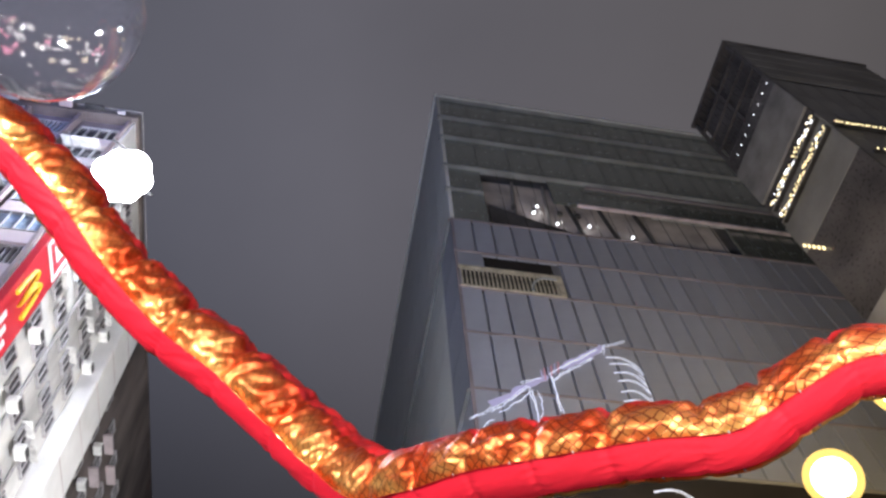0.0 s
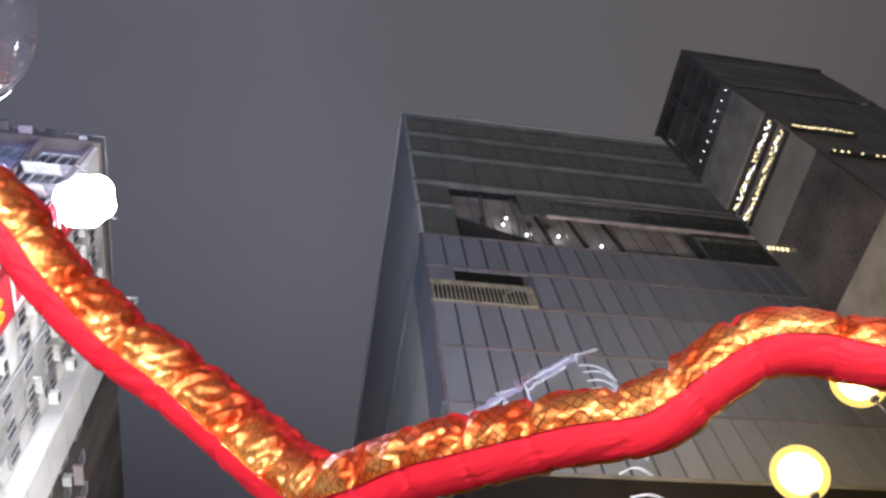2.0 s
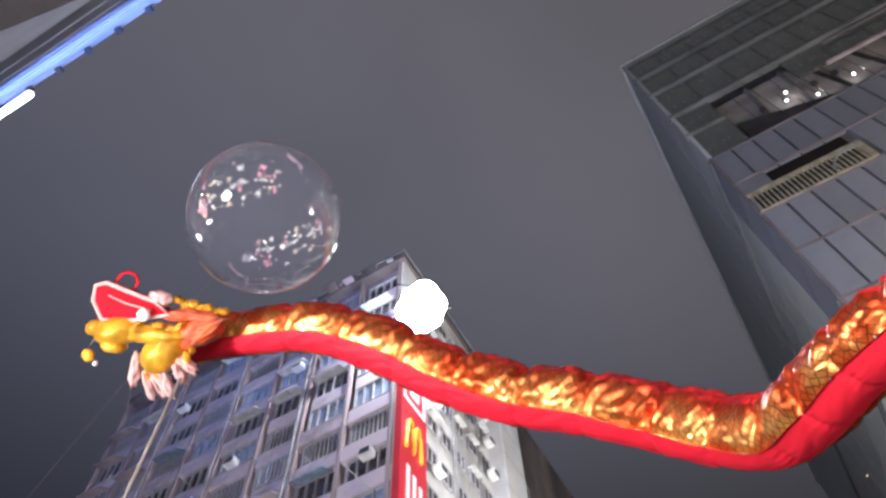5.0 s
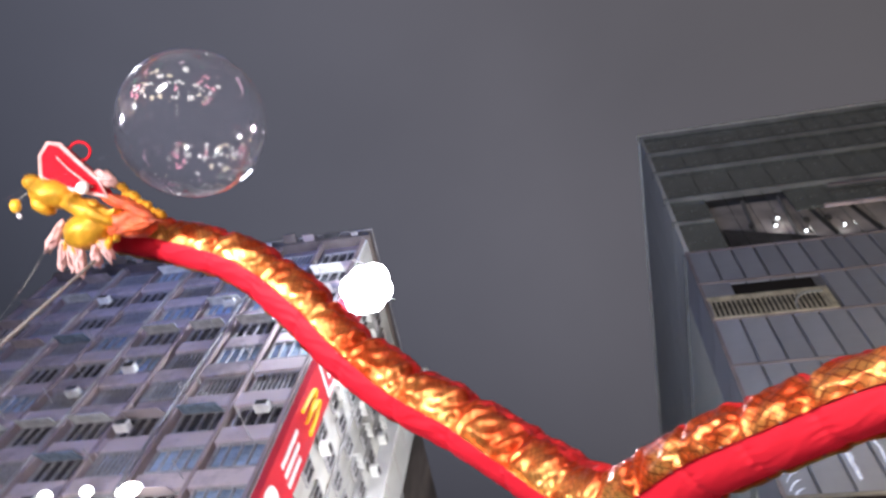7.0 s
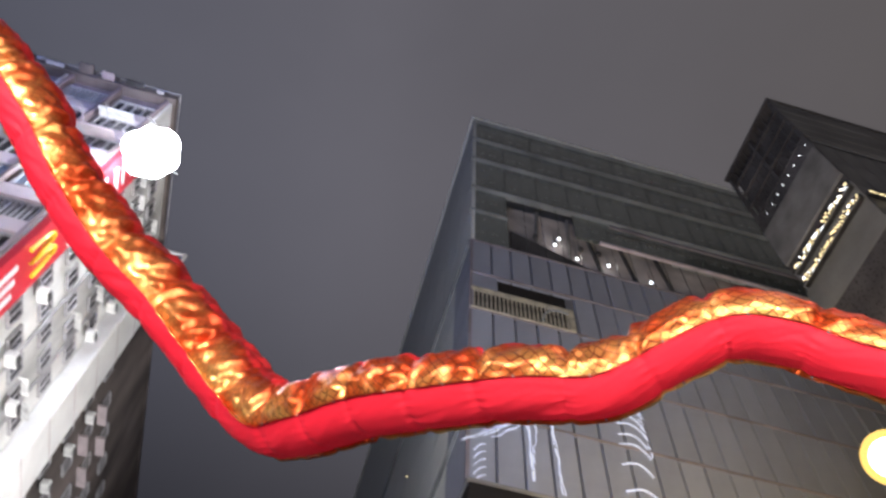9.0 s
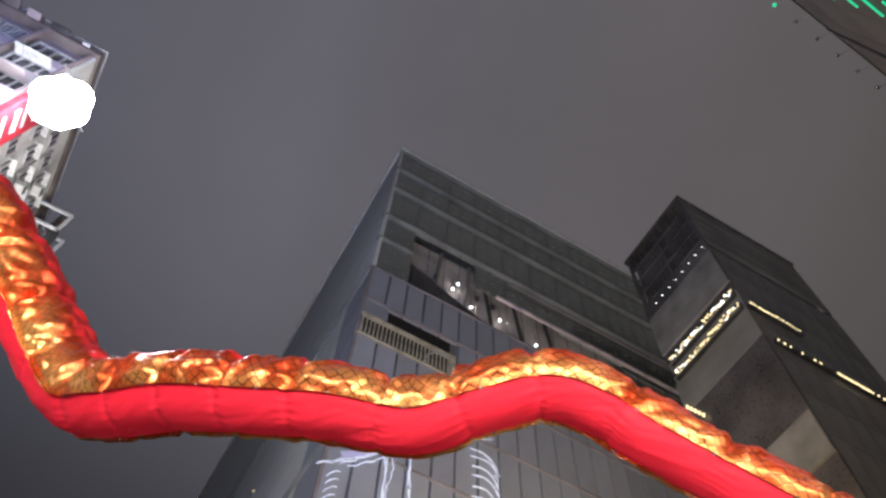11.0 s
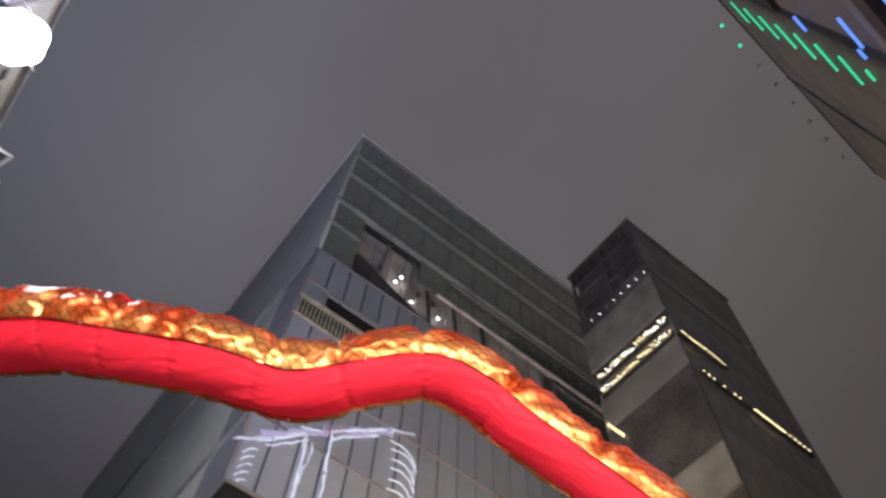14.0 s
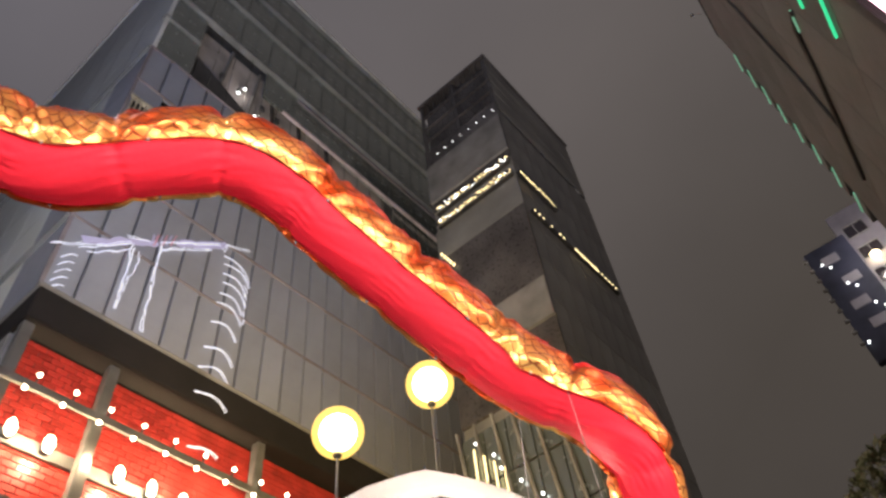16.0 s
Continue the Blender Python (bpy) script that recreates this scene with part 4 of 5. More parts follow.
# ---- street lamps ----
for x, y, z in ((12.6, 21.3, 18.9), (15.8, 19.8, 21.3)):
    s = site("street_lamp", x, y, z, "yellow glowing globe lamp on a tall dark pole", "street lamp", group="sodium lamps")
    # outer shell added to give the lamp its yellow halo
    part("globe", blob_bm((0, 0, 0), (0.95, 0.95, 0.95), seg=32), M_HALO, s, "see-through glowing shell for the lamp's halo", True)
    part("bulb", blob_bm((0, 0, 0), (0.69, 0.69, 0.69), seg=32), G_SODIUM, s, "blinding yellow lamp", True)
    part("collar", tube_bm([(0, 0, -1.02), (0, 0, -0.9)], 0.16, 12), M_TOWER, s)
    part("pole", tube_bm([(0, 0, -z), (0, 0, -0.98)], 0.045, 10), M_TOWER, s)

# ---- dark building along the south side, with LED strips ----
SB, SA, SR = -2.1, 28.0, 40.4
SE1 = Vector((math.cos(radians(GRID + 4)), math.sin(radians(GRID + 4)), 0))
SE2 = Vector((-SE1.y, SE1.x, 0))
SO = (E1 - SE1) * 22 + (E2 - SE2) * SB
south = site("south_building", SO.x, SO.y, 0, "charcoal clad building edged with green light strips", "commercial building", turn=GRID + 4)
part("body", box_bm(-8.4, SA - 0.1, SB - 16, SB - 0.3, 0, SR - 0.4), M_SOUTH, south)
spm = finish(box_bm(0.006, 2.914, -0.3, 0.0, 0.006, 3.654, 0.008), "cladding_panel", M_SOUTH)
spw = finish(box_bm(0.006, 2.994, -0.35, -0.1, 0.006, 3.654, 0.008), "pale_panel", M_SOUTHW)
for r in range(11):
    for c in range(5):
        placed("cladding_panel", spm, south, (13.4 + c * 2.92, SB, r * 3.66))
    for c in range(4):
        placed("cladding_panel", spw, south, (1.4 + c * 3.0, SB, r * 3.66))
part("corner_post", box_bm(12.95, 13.4, SB - 0.2, SB + 0.12, 0, SR - 0.1, 0.03), M_DARK, south, "dark steel post")
part("crossbeam", box_bm(5.5, 12.94, SB - 0.1, SB + 0.16, 18.9, 19.9, 0.05), M_BROWNBEAM, south, "dark brown cross beam")
part("crossbeam", box_bm(5.5, 12.94, SB - 0.1, SB + 0.10, 29.3, 29.8, 0.05), M_DARK, south)
part("roof_rim", box_bm(-8.4, SA + 0.05, SB - 16, SB + 0.05, SR - 0.14, SR + 0.12, 0.04), M_DARK, south)
# raised dark rods stand in for two joints of the cladding
part("panel_joint", tube_bm([(20.3, SB + 0.06, SR), (20.7, SB + 0.06, 35.0), (20.75, SB + 0.06, 30.0), (21.2, SB + 0.06, 25.0), (21.8, SB + 0.06, 22.4)], 0.055, 6), M_DARK, south)
part("panel_joint", tube_bm([(16.4, SB + 0.06, 21.9), (17.3, SB + 0.06, 22.38), (19.0, SB + 0.06, 22.25), (21.2, SB + 0.06, 22.32), (24.5, SB + 0.06, 22.5)], 0.075, 6), M_DARK, south)
# fins with light strips at the far corner, one a storey
for i in range(8):
    z0 = 25.2 + i * 1.8
    fin = part("corner_fin", box_bm(SA - 0.1, SA + 1.1, SB - 0.5, SB + 0.02, z0 - 0.75, z0 + 0.02, 0.02), M_SOUTH, south)
    part("corner_led", box_bm(SA - 0.2, SA + 1.05, SB + 0.03, SB + 0.09, z0 - 0.04, z0 + 0.02), G_GREEND, fin, "dim green light strip")
# ladder of green strips up the wall
for i in range(11):
    z0 = 18.66 + i * 1.84
    part("led_strip", box_bm(14.2, 14.65 if i == 3 else 15.5 - 0.25 * (i == 2), SB + 0.04, SB + 0.1, z0 - 0.045, z0 + 0.045), G_GREEN, south, "green light strip")
part("led_strip", box_bm(16.35, 17.2, SB + 0.04, SB + 0.1, 21.95, 22.0), G_GREEND, south, "dim green light strip")
for a0, a1, z0 in ((11.4, 12.5, 22.05), (12.75, 13.1, 22.62), (12.5, 13.15, 26.8), (9.6, 12.4, 17.62)):
    part("led_strip", box_bm(a0, a1, SB + 0.13, SB + 0.2, z0 - 0.05, z0 + 0.05), G_BLUE, south, "blue light strip")
for i in range(8):
    x = 16.2 + i * 1.46
    s = part("roof_spot", blob_bm((x, SB + 0.6, SR + 0.8), (0.11, 0.11, 0.11), seg=8), M_GREY if i > 1 else G_GREEN, south)
    part("roof_spot_arm", tube_bm([(x, SB, SR + 0.1), (x, SB + 0.6, SR + 0.76)], 0.012, 5), M_GREY, s)
part("sign_case", box_bm(5.0, 12.5, SB - 0.1, SB + 0.3, 16.2, 16.75, 0.05), M_SIGNDK, south, "red sign case")
part("pink_sign", box_bm(5.0, 12.4, SB + 0.0, SB + 0.22, 13.2, 16.2, 0.05), G_PINK, south, "glowing pink and white sign")
for i in range(4):
    part("sign_stroke", box_bm(6.0 + i * 1.2, 6.7 + i * 1.2, SB + 0.22, SB + 0.25, 14.0 + 0.3 * (i % 2), 14.25 + 0.3 * (i % 2)), M_SIGN, south)
for a0, z in ((15.3, 22.6), (12.0, 18.9), (14.4, 20.9)):
    c0 = part("lamp_bracket", tube_bm([(a0 - 0.5, SB, z - 0.6), (a0 - 0.2, SB + 0.35, z - 0.3), (a0 + 0.1, SB + 0.5, z)], 0.035, 6), M_DARK, south)
    part("lamp_brace", tube_bm([(a0 + 0.5, SB, z - 0.5), (a0 + 0.1, SB + 0.5, z)], 0.025, 6), M_DARK, c0)
    part("lamp_box", box_bm(a0 - 0.2, a0 + 0.34, SB + 0.4, SB + 0.58, z - 0.02, z + 0.13, 0.03), M_AC, c0, "pale lamp box")
    part("lamp_truss", tube_bm([(a0 - 0.5, SB, z - 0.2), (a0, SB + 0.5, z - 0.35), (a0 + 0.5, SB, z - 0.15)], 0.03, 6), M_DARK, c0)
# unseen glowing panels added over the pavement for light and foil reflections
sg = random.Random(9)
for i in range(13):
    w0 = -7.4 + i * 1.05
    for j, z0 in enumerate((0.9, 1.9, 2.9, 3.9, 5.0)):
        if sg.random() < 0.42:
            continue
        pw_, ph_ = sg.uniform(0.4, 0.85), sg.uniform(0.35, 0.75)
        part("glow_panel", box_bm(w0, w0 + pw_, SB - 0.02, SB + 0.15 + 0.1 * sg.random(), z0, z0 + ph_, 0.03), sg.choice((G_WARM, G_WHITE, G_WHITE, G_ROSE)), south, "unseen glowing panel added for light and reflections")
for i in range(6):
    part("glow_panel", box_bm(-6.5 + i * 1.9, -6.2 + i * 1.9, SB - 0.02, SB + 0.2, 6.4, 6.6 + 0.3 * (i % 2), 0.03), G_PINK if i % 2 else G_GREEN, south, "unseen coloured glowing panel added for reflections")

# ---- blue lit building on the same side, further west ----
west = site("blue_lit_building", 0, 0, 0, "building front washed in blue light with ribbed cladding", "commercial building")
WB, WR = -1.0, 46.0
part("body", box_bm(-60, -9, WB - 14, WB - 0.4, 0, WR - 0.4), M_BLUE, west)
for i in range(16):
    part("rib", box_bm(-60, -9, WB - 0.4, WB - 0.02 - 0.15 * (i % 2), WR - 1.0 - i * 1.3, WR - 0.4 - i * 1.3, 0.03), M_BLUE, west)
part("roof_rim", box_bm(-60.2, -8.8, WB - 14, WB + 0.1, WR - 0.4, WR + 0.2, 0.05), M_BLUE, west)
for i in range(12):
    part("rim_lamp", box_bm(-12 - i * 2.2, -11.6 - i * 2.2, WB - 0.1, WB + 0.35, WR - 1.0, WR - 0.75, 0.05), M_DARK, west)
part("lamp_tube", box_bm(-26.5, -23.8, WB + 0.2, WB + 0.6, WR - 3.2, WR - 2.8, 0.1), G_SPOT, west, "white glowing tube lamp")
lamp("blue_wash", "AREA", Vector((0, 0, 0)) + E1 * -20 + E2 * 5 + Vector((0, 0, 30)), 7000, (0.2, 0.35, 1.0), aim=Vector((0, 0, 0)) + E1 * -20 + E2 * -1 + Vector((0, 0, 44)), size=16, size_y=1.0)

# unseen glowing boxes added on the same side to light the street
for n, (a, z, w, h) in enumerate(((-3.5, 3.3, 2.4, 0.6), (-0.2, 3.0, 2.6, 0.5), (2.8, 3.2, 2.2, 0.6))):
    q = SO + SE1 * a + SE2 * (SB + 0.3)
    s = site("light_box", q.x, q.y, z, "unseen glowing box added to light the street", "shop sign", group="street signs")
    part("box_case", box_bm(-w / 2, w / 2, -0.3, 0.0, -h / 2, h / 2, 0.04), M_DARK, s)
    part("box_face", box_bm(-w / 2 + 0.08, w / 2 - 0.08, 0.0, 0.04, -h / 2 + 0.06, h / 2 - 0.06, 0.01), G_WHITE, s)
    part("box_post", box_bm(-0.1, 0.1, -0.3, -0.1, -z, -h / 2), M_DARK, s)

# ---- far block at the end of the street, and the tree ----
far = site("far_block", 62, 16.0, 0, "pale grey block with a dark billboard and lit windows", "apartment block")
part("body", box_bm(0, 14, -14, -0.9, 0, 57), M_FARPALE, far)
farw = window_mesh(2.0, 1.6, 2)
for k in range(14):
    for c in range(3):
        w = placed("window", farw, far, (-0.05, -1.5 - c * 3.4, 15.6 + k * 2.9), turn=-90)
        part("pane", box_bm(0.05, 1.95, 0.0, 0.05, 0.05, 1.55), M_PANE, w)
part("billboard", box_bm(-1.2, -0.3, -1.3, 2.6, 40.0, 53.5, 0.08), M_FARDARK, far, "dark blue billboard panel")
for z, y in ((51.5, 0.9), (48.6, 0.3), (45.9, 0.9), (43.5, 0.5)):
    part("billboard_mark", box_bm(-1.28, -1.2, y - 0.8, y + 0.7, z - 0.5, z + 0.5), M_FARPALE, far)
for z, y in ((50.2, -2.5), (47.6, -3.2)):
    part("yellow_lamp", blob_bm((-0.4, y, z), (0.3, 0.4, 0.4), seg=12), G_SODIUM, far)
    # unseen lamp held off the wall, added to brighten the pale block
    lamp("far_block_fill", "POINT", Matrix.Translation((62, 16, 0)) @ pose(0, 0, 0, 0, 0, GRID) @ Vector((-3.4, y, z)), 260, (1.0, 0.92, 0.86), size=0.4)
for i in range(7):
    part("small_lamp", blob_bm((-1.35, 2.2 - (i * 2.3) % 3.2, 42.0 + (i * 3.1) % 10), (0.1, 0.1, 0.1), seg=8), G_SPOT, far)
for i in range(9):
    part("billboard_rung", box_bm(-1.5, -1.2, 2.5, 2.9, 42.0 + i * 1.3, 42.2 + i * 1.3), M_GREY, far)
part("green_sign", box_bm(-1.3, -1.2, -0.8, 0.6, 41.2, 41.7), G_GREEN, far)

tree = site("street_tree", 18.2, 6.5, 0, "leafy street tree dimly lit from below", "tree")
part("trunk", tube_bm([(0, 0, 0), (0.1, 0.05, 3), (0.0, 0.1, 6.5), (0.15, 0, 9)], 0.17, 10), M_BARK, tree)
for i in range(9):
    a = i * 2.4
    part("limb", tube_bm([(0, 0.05, 4.5 + i * 0.4), (0.8 * math.cos(a), 0.8 * math.sin(a), 6.2 + i * 0.4), (1.7 * math.cos(a), 1.7 * math.sin(a), 7.6 + i * 0.35)], 0.05, 6), M_BARK, tree)
lb = bmesh.new()
for i in range(11000):
    a, h = rnd.random() * math.tau, rnd.random()
    rad = (0.5 + 2.0 * math.sin(h * 2.9)) * rnd.random() ** 0.45
    c = Vector((rad * math.cos(a), rad * math.sin(a), 4.7 + 5.9 * h))
    if noise.noise(c * 0.9) < -0.12:
        continue
    u = Vector((rnd.uniform(-1, 1), rnd.uniform(-1, 1), rnd.uniform(-1, 1))).normalized()
    v = u.orthogonal().normalized()
    s = rnd.uniform(0.09, 0.17)
    lb.faces.new([lb.verts.new(c + p) for p in (u * s, v * s * 0.5, -u * s, -v * s * 0.5)])
part("crown", lb, M_LEAF, tree)

# ---- white parasol by the walker ----
para = site("parasol", 3.86, 4.04, 0, "white canvas parasol brightened by an added bulb", "parasol")
pb = bmesh.new()
top, rim = 4.12, 3.55
rings = []
for k in range(7):
    t = k / 6
    rings.append([pb.verts.new((0.78 * t * math.cos(a) * (1 - 0.05 * (q % 2)), 0.78 * t * math.sin(a) * (1 - 0.05 * (q % 2)), top - (top - rim) * t ** 1.6))
                  for q, a in enumerate([j * math.tau / 16 for j in range(16)])] if k else [pb.verts.new((0, 0, top))])
for k in range(6):
    for q in range(16):
        if k == 0:
            pb.faces.new((rings[0][0], rings[1][q], rings[1][(q + 1) % 16]))
        else:
            pb.faces.new((rings[k][q], rings[k + 1][q], rings[k + 1][(q + 1) % 16], rings[k][(q + 1) % 16]))
bmesh.ops.solidify(pb, geom=pb.faces[:], thickness=0.012)
part("canopy", pb, M_SHADE, para, "", True)
part("pole", tube_bm([(0, 0, 0), (0, 0, top - 0.03)], 0.022, 8), M_DARK, para)
# bulb and point lamp are added under the canvas to whiten it
part("bulb", blob_bm((0.1, -0.1, 3.45), (0.06, 0.06, 0.07), seg=10), G_BULB, para, "unseen bulb added under the canvas")
lamp("parasol_fill", "POINT", (3.76, 3.79, 3.4), 60, (1.0, 0.88, 0.75), size=0.08)
for q in range(8):
    a = q * math.tau / 8
    part("rib", tube_bm([(0, 0, top - 0.05), (0.74 * math.cos(a), 0.74 * math.sin(a), rim - 0.02)], 0.008, 5), M_DARK, para)

# ---- festival dragon hung over the street ----
dragon = new("festival_dragon")
tagged(dragon, "long red and gold cloth dragon hung above the street", "parade dragon")
# centre line of the body from neck to tail: x, y, z, radius
SPINE = [
    (-4.50, 1.95, 8.44, 0.225),
    (-3.84, 2.32, 8.32, 0.235),
    (-3.23, 2.72, 8.14, 0.249),
    (-2.77, 3.19, 7.83, 0.271),
    (-2.38, 3.67, 7.44, 0.269),
    (-1.93, 4.07, 7.07, 0.276),
    (-1.42, 4.35, 6.73, 0.277),
    (-0.96, 4.55, 6.32, 0.270),
    (-0.56, 4.63, 5.89, 0.263),
    (-0.19, 4.56, 5.51, 0.251),
    (0.15, 4.28, 5.24, 0.228),
    (0.53, 3.95, 5.03, 0.214),
    (0.95, 3.69, 4.83, 0.196),
    (1.37, 3.48, 4.67, 0.185),
    (1.78, 3.36, 4.56, 0.176),
    (2.09, 3.17, 4.59, 0.163),
    (2.35, 3.05, 4.63, 0.163),
    (2.61, 3.04, 4.58, 0.157),
    (2.87, 3.05, 4.44, 0.155),
    (3.52, 3.02, 4.06, 0.153),
    (3.72, 2.96, 3.91, 0.151),
    (3.90, 2.88, 3.80, 0.146),
    (4.05, 2.87, 3.67, 0.138),
    (4.17, 2.95, 3.53, 0.130),
    (4.27, 3.10, 3.38, 0.124),
]


def spine_at(u):
    """Centre and radius at u control steps along the body."""
    i = min(max(int(u), 0), len(SPINE) - 2)
    t = u - i
    p = [np.array(SPINE[min(max(i + k, 0), len(SPINE) - 1)]) for k in (-1, 0, 1, 2)]
    q = 0.5 * (2 * p[1] + (p[2] - p[0]) * t + (2 * p[0] - 5 * p[1] + 4 * p[2] - p[3]) * t * t + (3 * p[1] - p[0] - 3 * p[2] + p[3]) * t ** 3)
    return Vector(q[:3]), float(q[3])


STEPS = 1100
centres = [spine_at(k * (len(SPINE) - 1) / STEPS) for k in range(STEPS + 1)]
arc_len = [0.0]
for (a, _), (b, _) in zip(centres, centres[1:]):
    arc_len.append(arc_len[-1] + (b - a).length)
DOWN = Vector((0, 0, -1))
frames_d = []
for k in range(STEPS + 1):
    tang = (centres[min(k + 4, STEPS)][0] - centres[max(k - 4, 0)][0]).normalized()
    dn = (DOWN - tang * DOWN.dot(tang)).normalized()
    frames_d.append((tang, dn, tang.cross(dn)))
SEAM = radians(53)


def joint_phase(s):
    """Place between two ties of the body, 0 to 1."""
    u = s / 0.64 if s < 6.4 else 10.0 + (s - 6.4) / 0.42
    u += 0.22 * noise.noise(Vector((s * 0.9, 31.0, 0.0)))
    return u % 1.0


def twist(s):
    """The head half of the body is rolled over to show more of its back."""
    return radians(24) * min(1.0, max(0.0, (6.6 - s) / 1.6))


def skin(k, th, foil):
    c, r = centres[k]
    tang, dn, sd = frames_d[k]
    s = arc_len[k]
    tw = th + twist(s)
    ph = joint_phase(s)
    pinch = 1 - (0.06 + (0.08 * min(1.0, (min(abs(th), math.tau - abs(th)) - SEAM) / 0.35) if foil else 0.0)) * math.exp(-(min(ph, 1 - ph) / 0.06) ** 2)
    w = Vector((s * 3.0, th * 1.1, 0.0))
    if foil:
        edge = min(1.0, (min(abs(th), math.tau - abs(th)) - SEAM) / 0.35)
        fold = 0.10 * noise.noise(Vector((s * 4.5 + th * 1.9, th * 1.5, 3.0))) + 0.05 * noise.noise(Vector((s * 12 - th * 3.0, th * 2.2, 7.0))) + 0.02 * noise.noise(Vector((s * 30 + th * 5, th * 4, 1.0)))
        fold += 0.065 * math.sin(s * 40 + th * 5 + 3 * noise.noise(Vector((s * 2, th, 0)))) * math.exp(-(min(ph, 1 - ph) / 0.3) ** 2)
        fold += 0.08 * (0.28 - abs(noise.noise(Vector((s * 3.4 + th * 1.6, th * 1.3 - s * 0.8, 11.0))))) + 0.05 * (0.25 - abs(noise.noise(Vector((s * 9.0 - th * 2.4, th * 2.0, 15.0)))))
        fold *= 1 - 0.6 * max(0.0, 1 - abs(th - math.pi) / 1.0)
        bulge = 0.10 * noise.noise(Vector((s * 1.6, 4.0, 0.0))) + 0.05
        fold += 0.036 * (abs(math.sin(s * 15 + th * 2.6 + 2.2 * noise.noise(Vector((s * 1.7, th * 0.8, 17.0))))) - 0.64)
        puff = 0.075 * (math.sin(math.pi * ph) ** 0.7 - 0.66)
        k2 = pinch * (1 + edge * (fold + bulge + puff))
    else:
        edge = min(1.0, (SEAM - abs(th)) / 0.3)
        fold = 0.04 * noise.noise(Vector((s * 5 + th * 2.0, th * 1.2, 2.0))) + 0.012 * noise.noise(Vector((s * 20 + th * 7, th, 9.0)))
        crease = max(0.0, 1 - 7 * abs(noise.noise(Vector((s * 2.6 + th * 1.7, th * 0.6, 21.0))))) + 0.6 * max(0.0, 1 - 6 * abs(noise.noise(Vector((s * 6.0 + th * 3.4, th * 0.8, 27.0)))))
        fold -= 0.011 * crease
        fold += 0.014 * math.sin(th * 26 + 5 * noise.noise(Vector((s * 2.5, th * 2, 4.0)))) * math.exp(-(min(ph, 1 - ph) / 0.16) ** 2)
        k2 = pinch * (1 + edge * (fold - 0.03))
    return c + (dn * math.cos(tw) + sd * math.sin(tw)) * r * k2


def shell(name, th0, th1, n, material, foil):
    bm = bmesh.new()
    uvl = bm.loops.layers.uv.new("UVMap")
    rows = []
    for k in range(STEPS + 1):
        rows.append([bm.verts.new(skin(k, th0 + (th1 - th0) * j / n, foil)) for j in range(n + 1)])
    for k in range(STEPS):
        for j in range(n):
            fc = bm.faces.new((rows[k][j], rows[k][j + 1], rows[k + 1][j + 1], rows[k + 1][j]))
            fc.smooth = True
            for lp, (kk, jj) in zip(fc.loops, ((k, j), (k, j + 1), (k + 1, j + 1), (k + 1, j))):
                lp[uvl].uv = (arc_len[kk], (th0 + (th1 - th0) * jj / n) * 0.2)
    return part(name, finish(bm, name, material, True), material, dragon)


RIDGE = math.pi - radians(52)
shell("foil_side", SEAM, RIDGE, 22, M_FOIL, True)["label"] = "crinkled gold foil printed with scales"
shell("foil_side", math.tau - RIDGE, math.tau - SEAM, 22, M_FOIL, True)["label"] = "crinkled gold foil printed with scales"
shell("ridge_cloth", RIDGE, math.tau - RIDGE, 24, M_RIDGE, True)["label"] = "red cloth along the back"
shell("cloth_belly", -SEAM, SEAM, 36, M_RED, False)["label"] = "plain red cloth belly"
# ruffled gold hem along both seams
for sg in (-1, 1):
    hb = bmesh.new()
    prev = None
    for k in range(STEPS + 1):
        c, r = centres[k]
        tang, dn, sd = frames_d[k]
        p = skin(k, sg * SEAM, False)
        out = (p - c).normalized()
        hang = (out * 0.35 + dn * 0.4 + sd * sg * 0.5).normalized()
        ln = r * (0.12 + 0.10 * noise.noise(Vector((arc_len[k] * 9, sg, 0))))
        row = [hb.verts.new(p - out * 0.006), hb.verts.new(p + hang * ln + tang * 0.01 * noise.noise(Vector((arc_len[k] * 30, 0, sg)))), hb.verts.new(p + hang * ln * 0.5 + out * 0.008)]
        if prev:
            for q in range(3):
                hb.faces.new((prev[q], prev[(q + 1) % 3], row[(q + 1) % 3], row[q]))
        prev = row
    part("hem", hb, M_FOIL, dragon, "ruffled gold hem", True)
# little white ties along the seams
tie = finish(blob_bm((0, 0, 0), (0.006, 0.006, 0.011), seg=8), "tie", M_CORD)
nxt = 0.15
for k in range(STEPS):
    if arc_len[k] >= nxt:
        nxt += 0.37
        for sg in (-1, 1):
            c, r = centres[k]
            p = skin(k, sg * SEAM, False)
            placed("tie", tie, dragon, p + (p - c).normalized() * 0.006)
# tail end cap
part("tail_cap", blob_bm(centres[-1][0], (centres[-1][1],) * 3, seg=16), M_FOIL, dragon)

# head, built in its own axes: right, up, out
HEAD = Matrix(((0.896, 0.344, 0.279), (0.43, -0.826, -0.363), (0.105, 0.446, -0.889))).to_4x4()
HEAD.translation = (-4.297, 1.518, 7.934)
K = 0.00628


def hp(x, y, d=0.0):
    return HEAD @ Vector(((x - 110) * K, (370 - y) * K, d * K))


def hblob(name, x, y, d, sx, sy, sz, material, rot=0.0, rough=0.25, label="", seed=0):
    bm = blob_bm((0, 0, 0), (sx * K, sy * K, sz * K), (0, 0, rot), seg=22, rough=rough, seed=seed)
    for v in bm.verts:
        v.co = HEAD @ (v.co + Vector(((x - 110) * K, (370 - y) * K, d * K)))
    return part(name, bm, material, dragon, label, True)


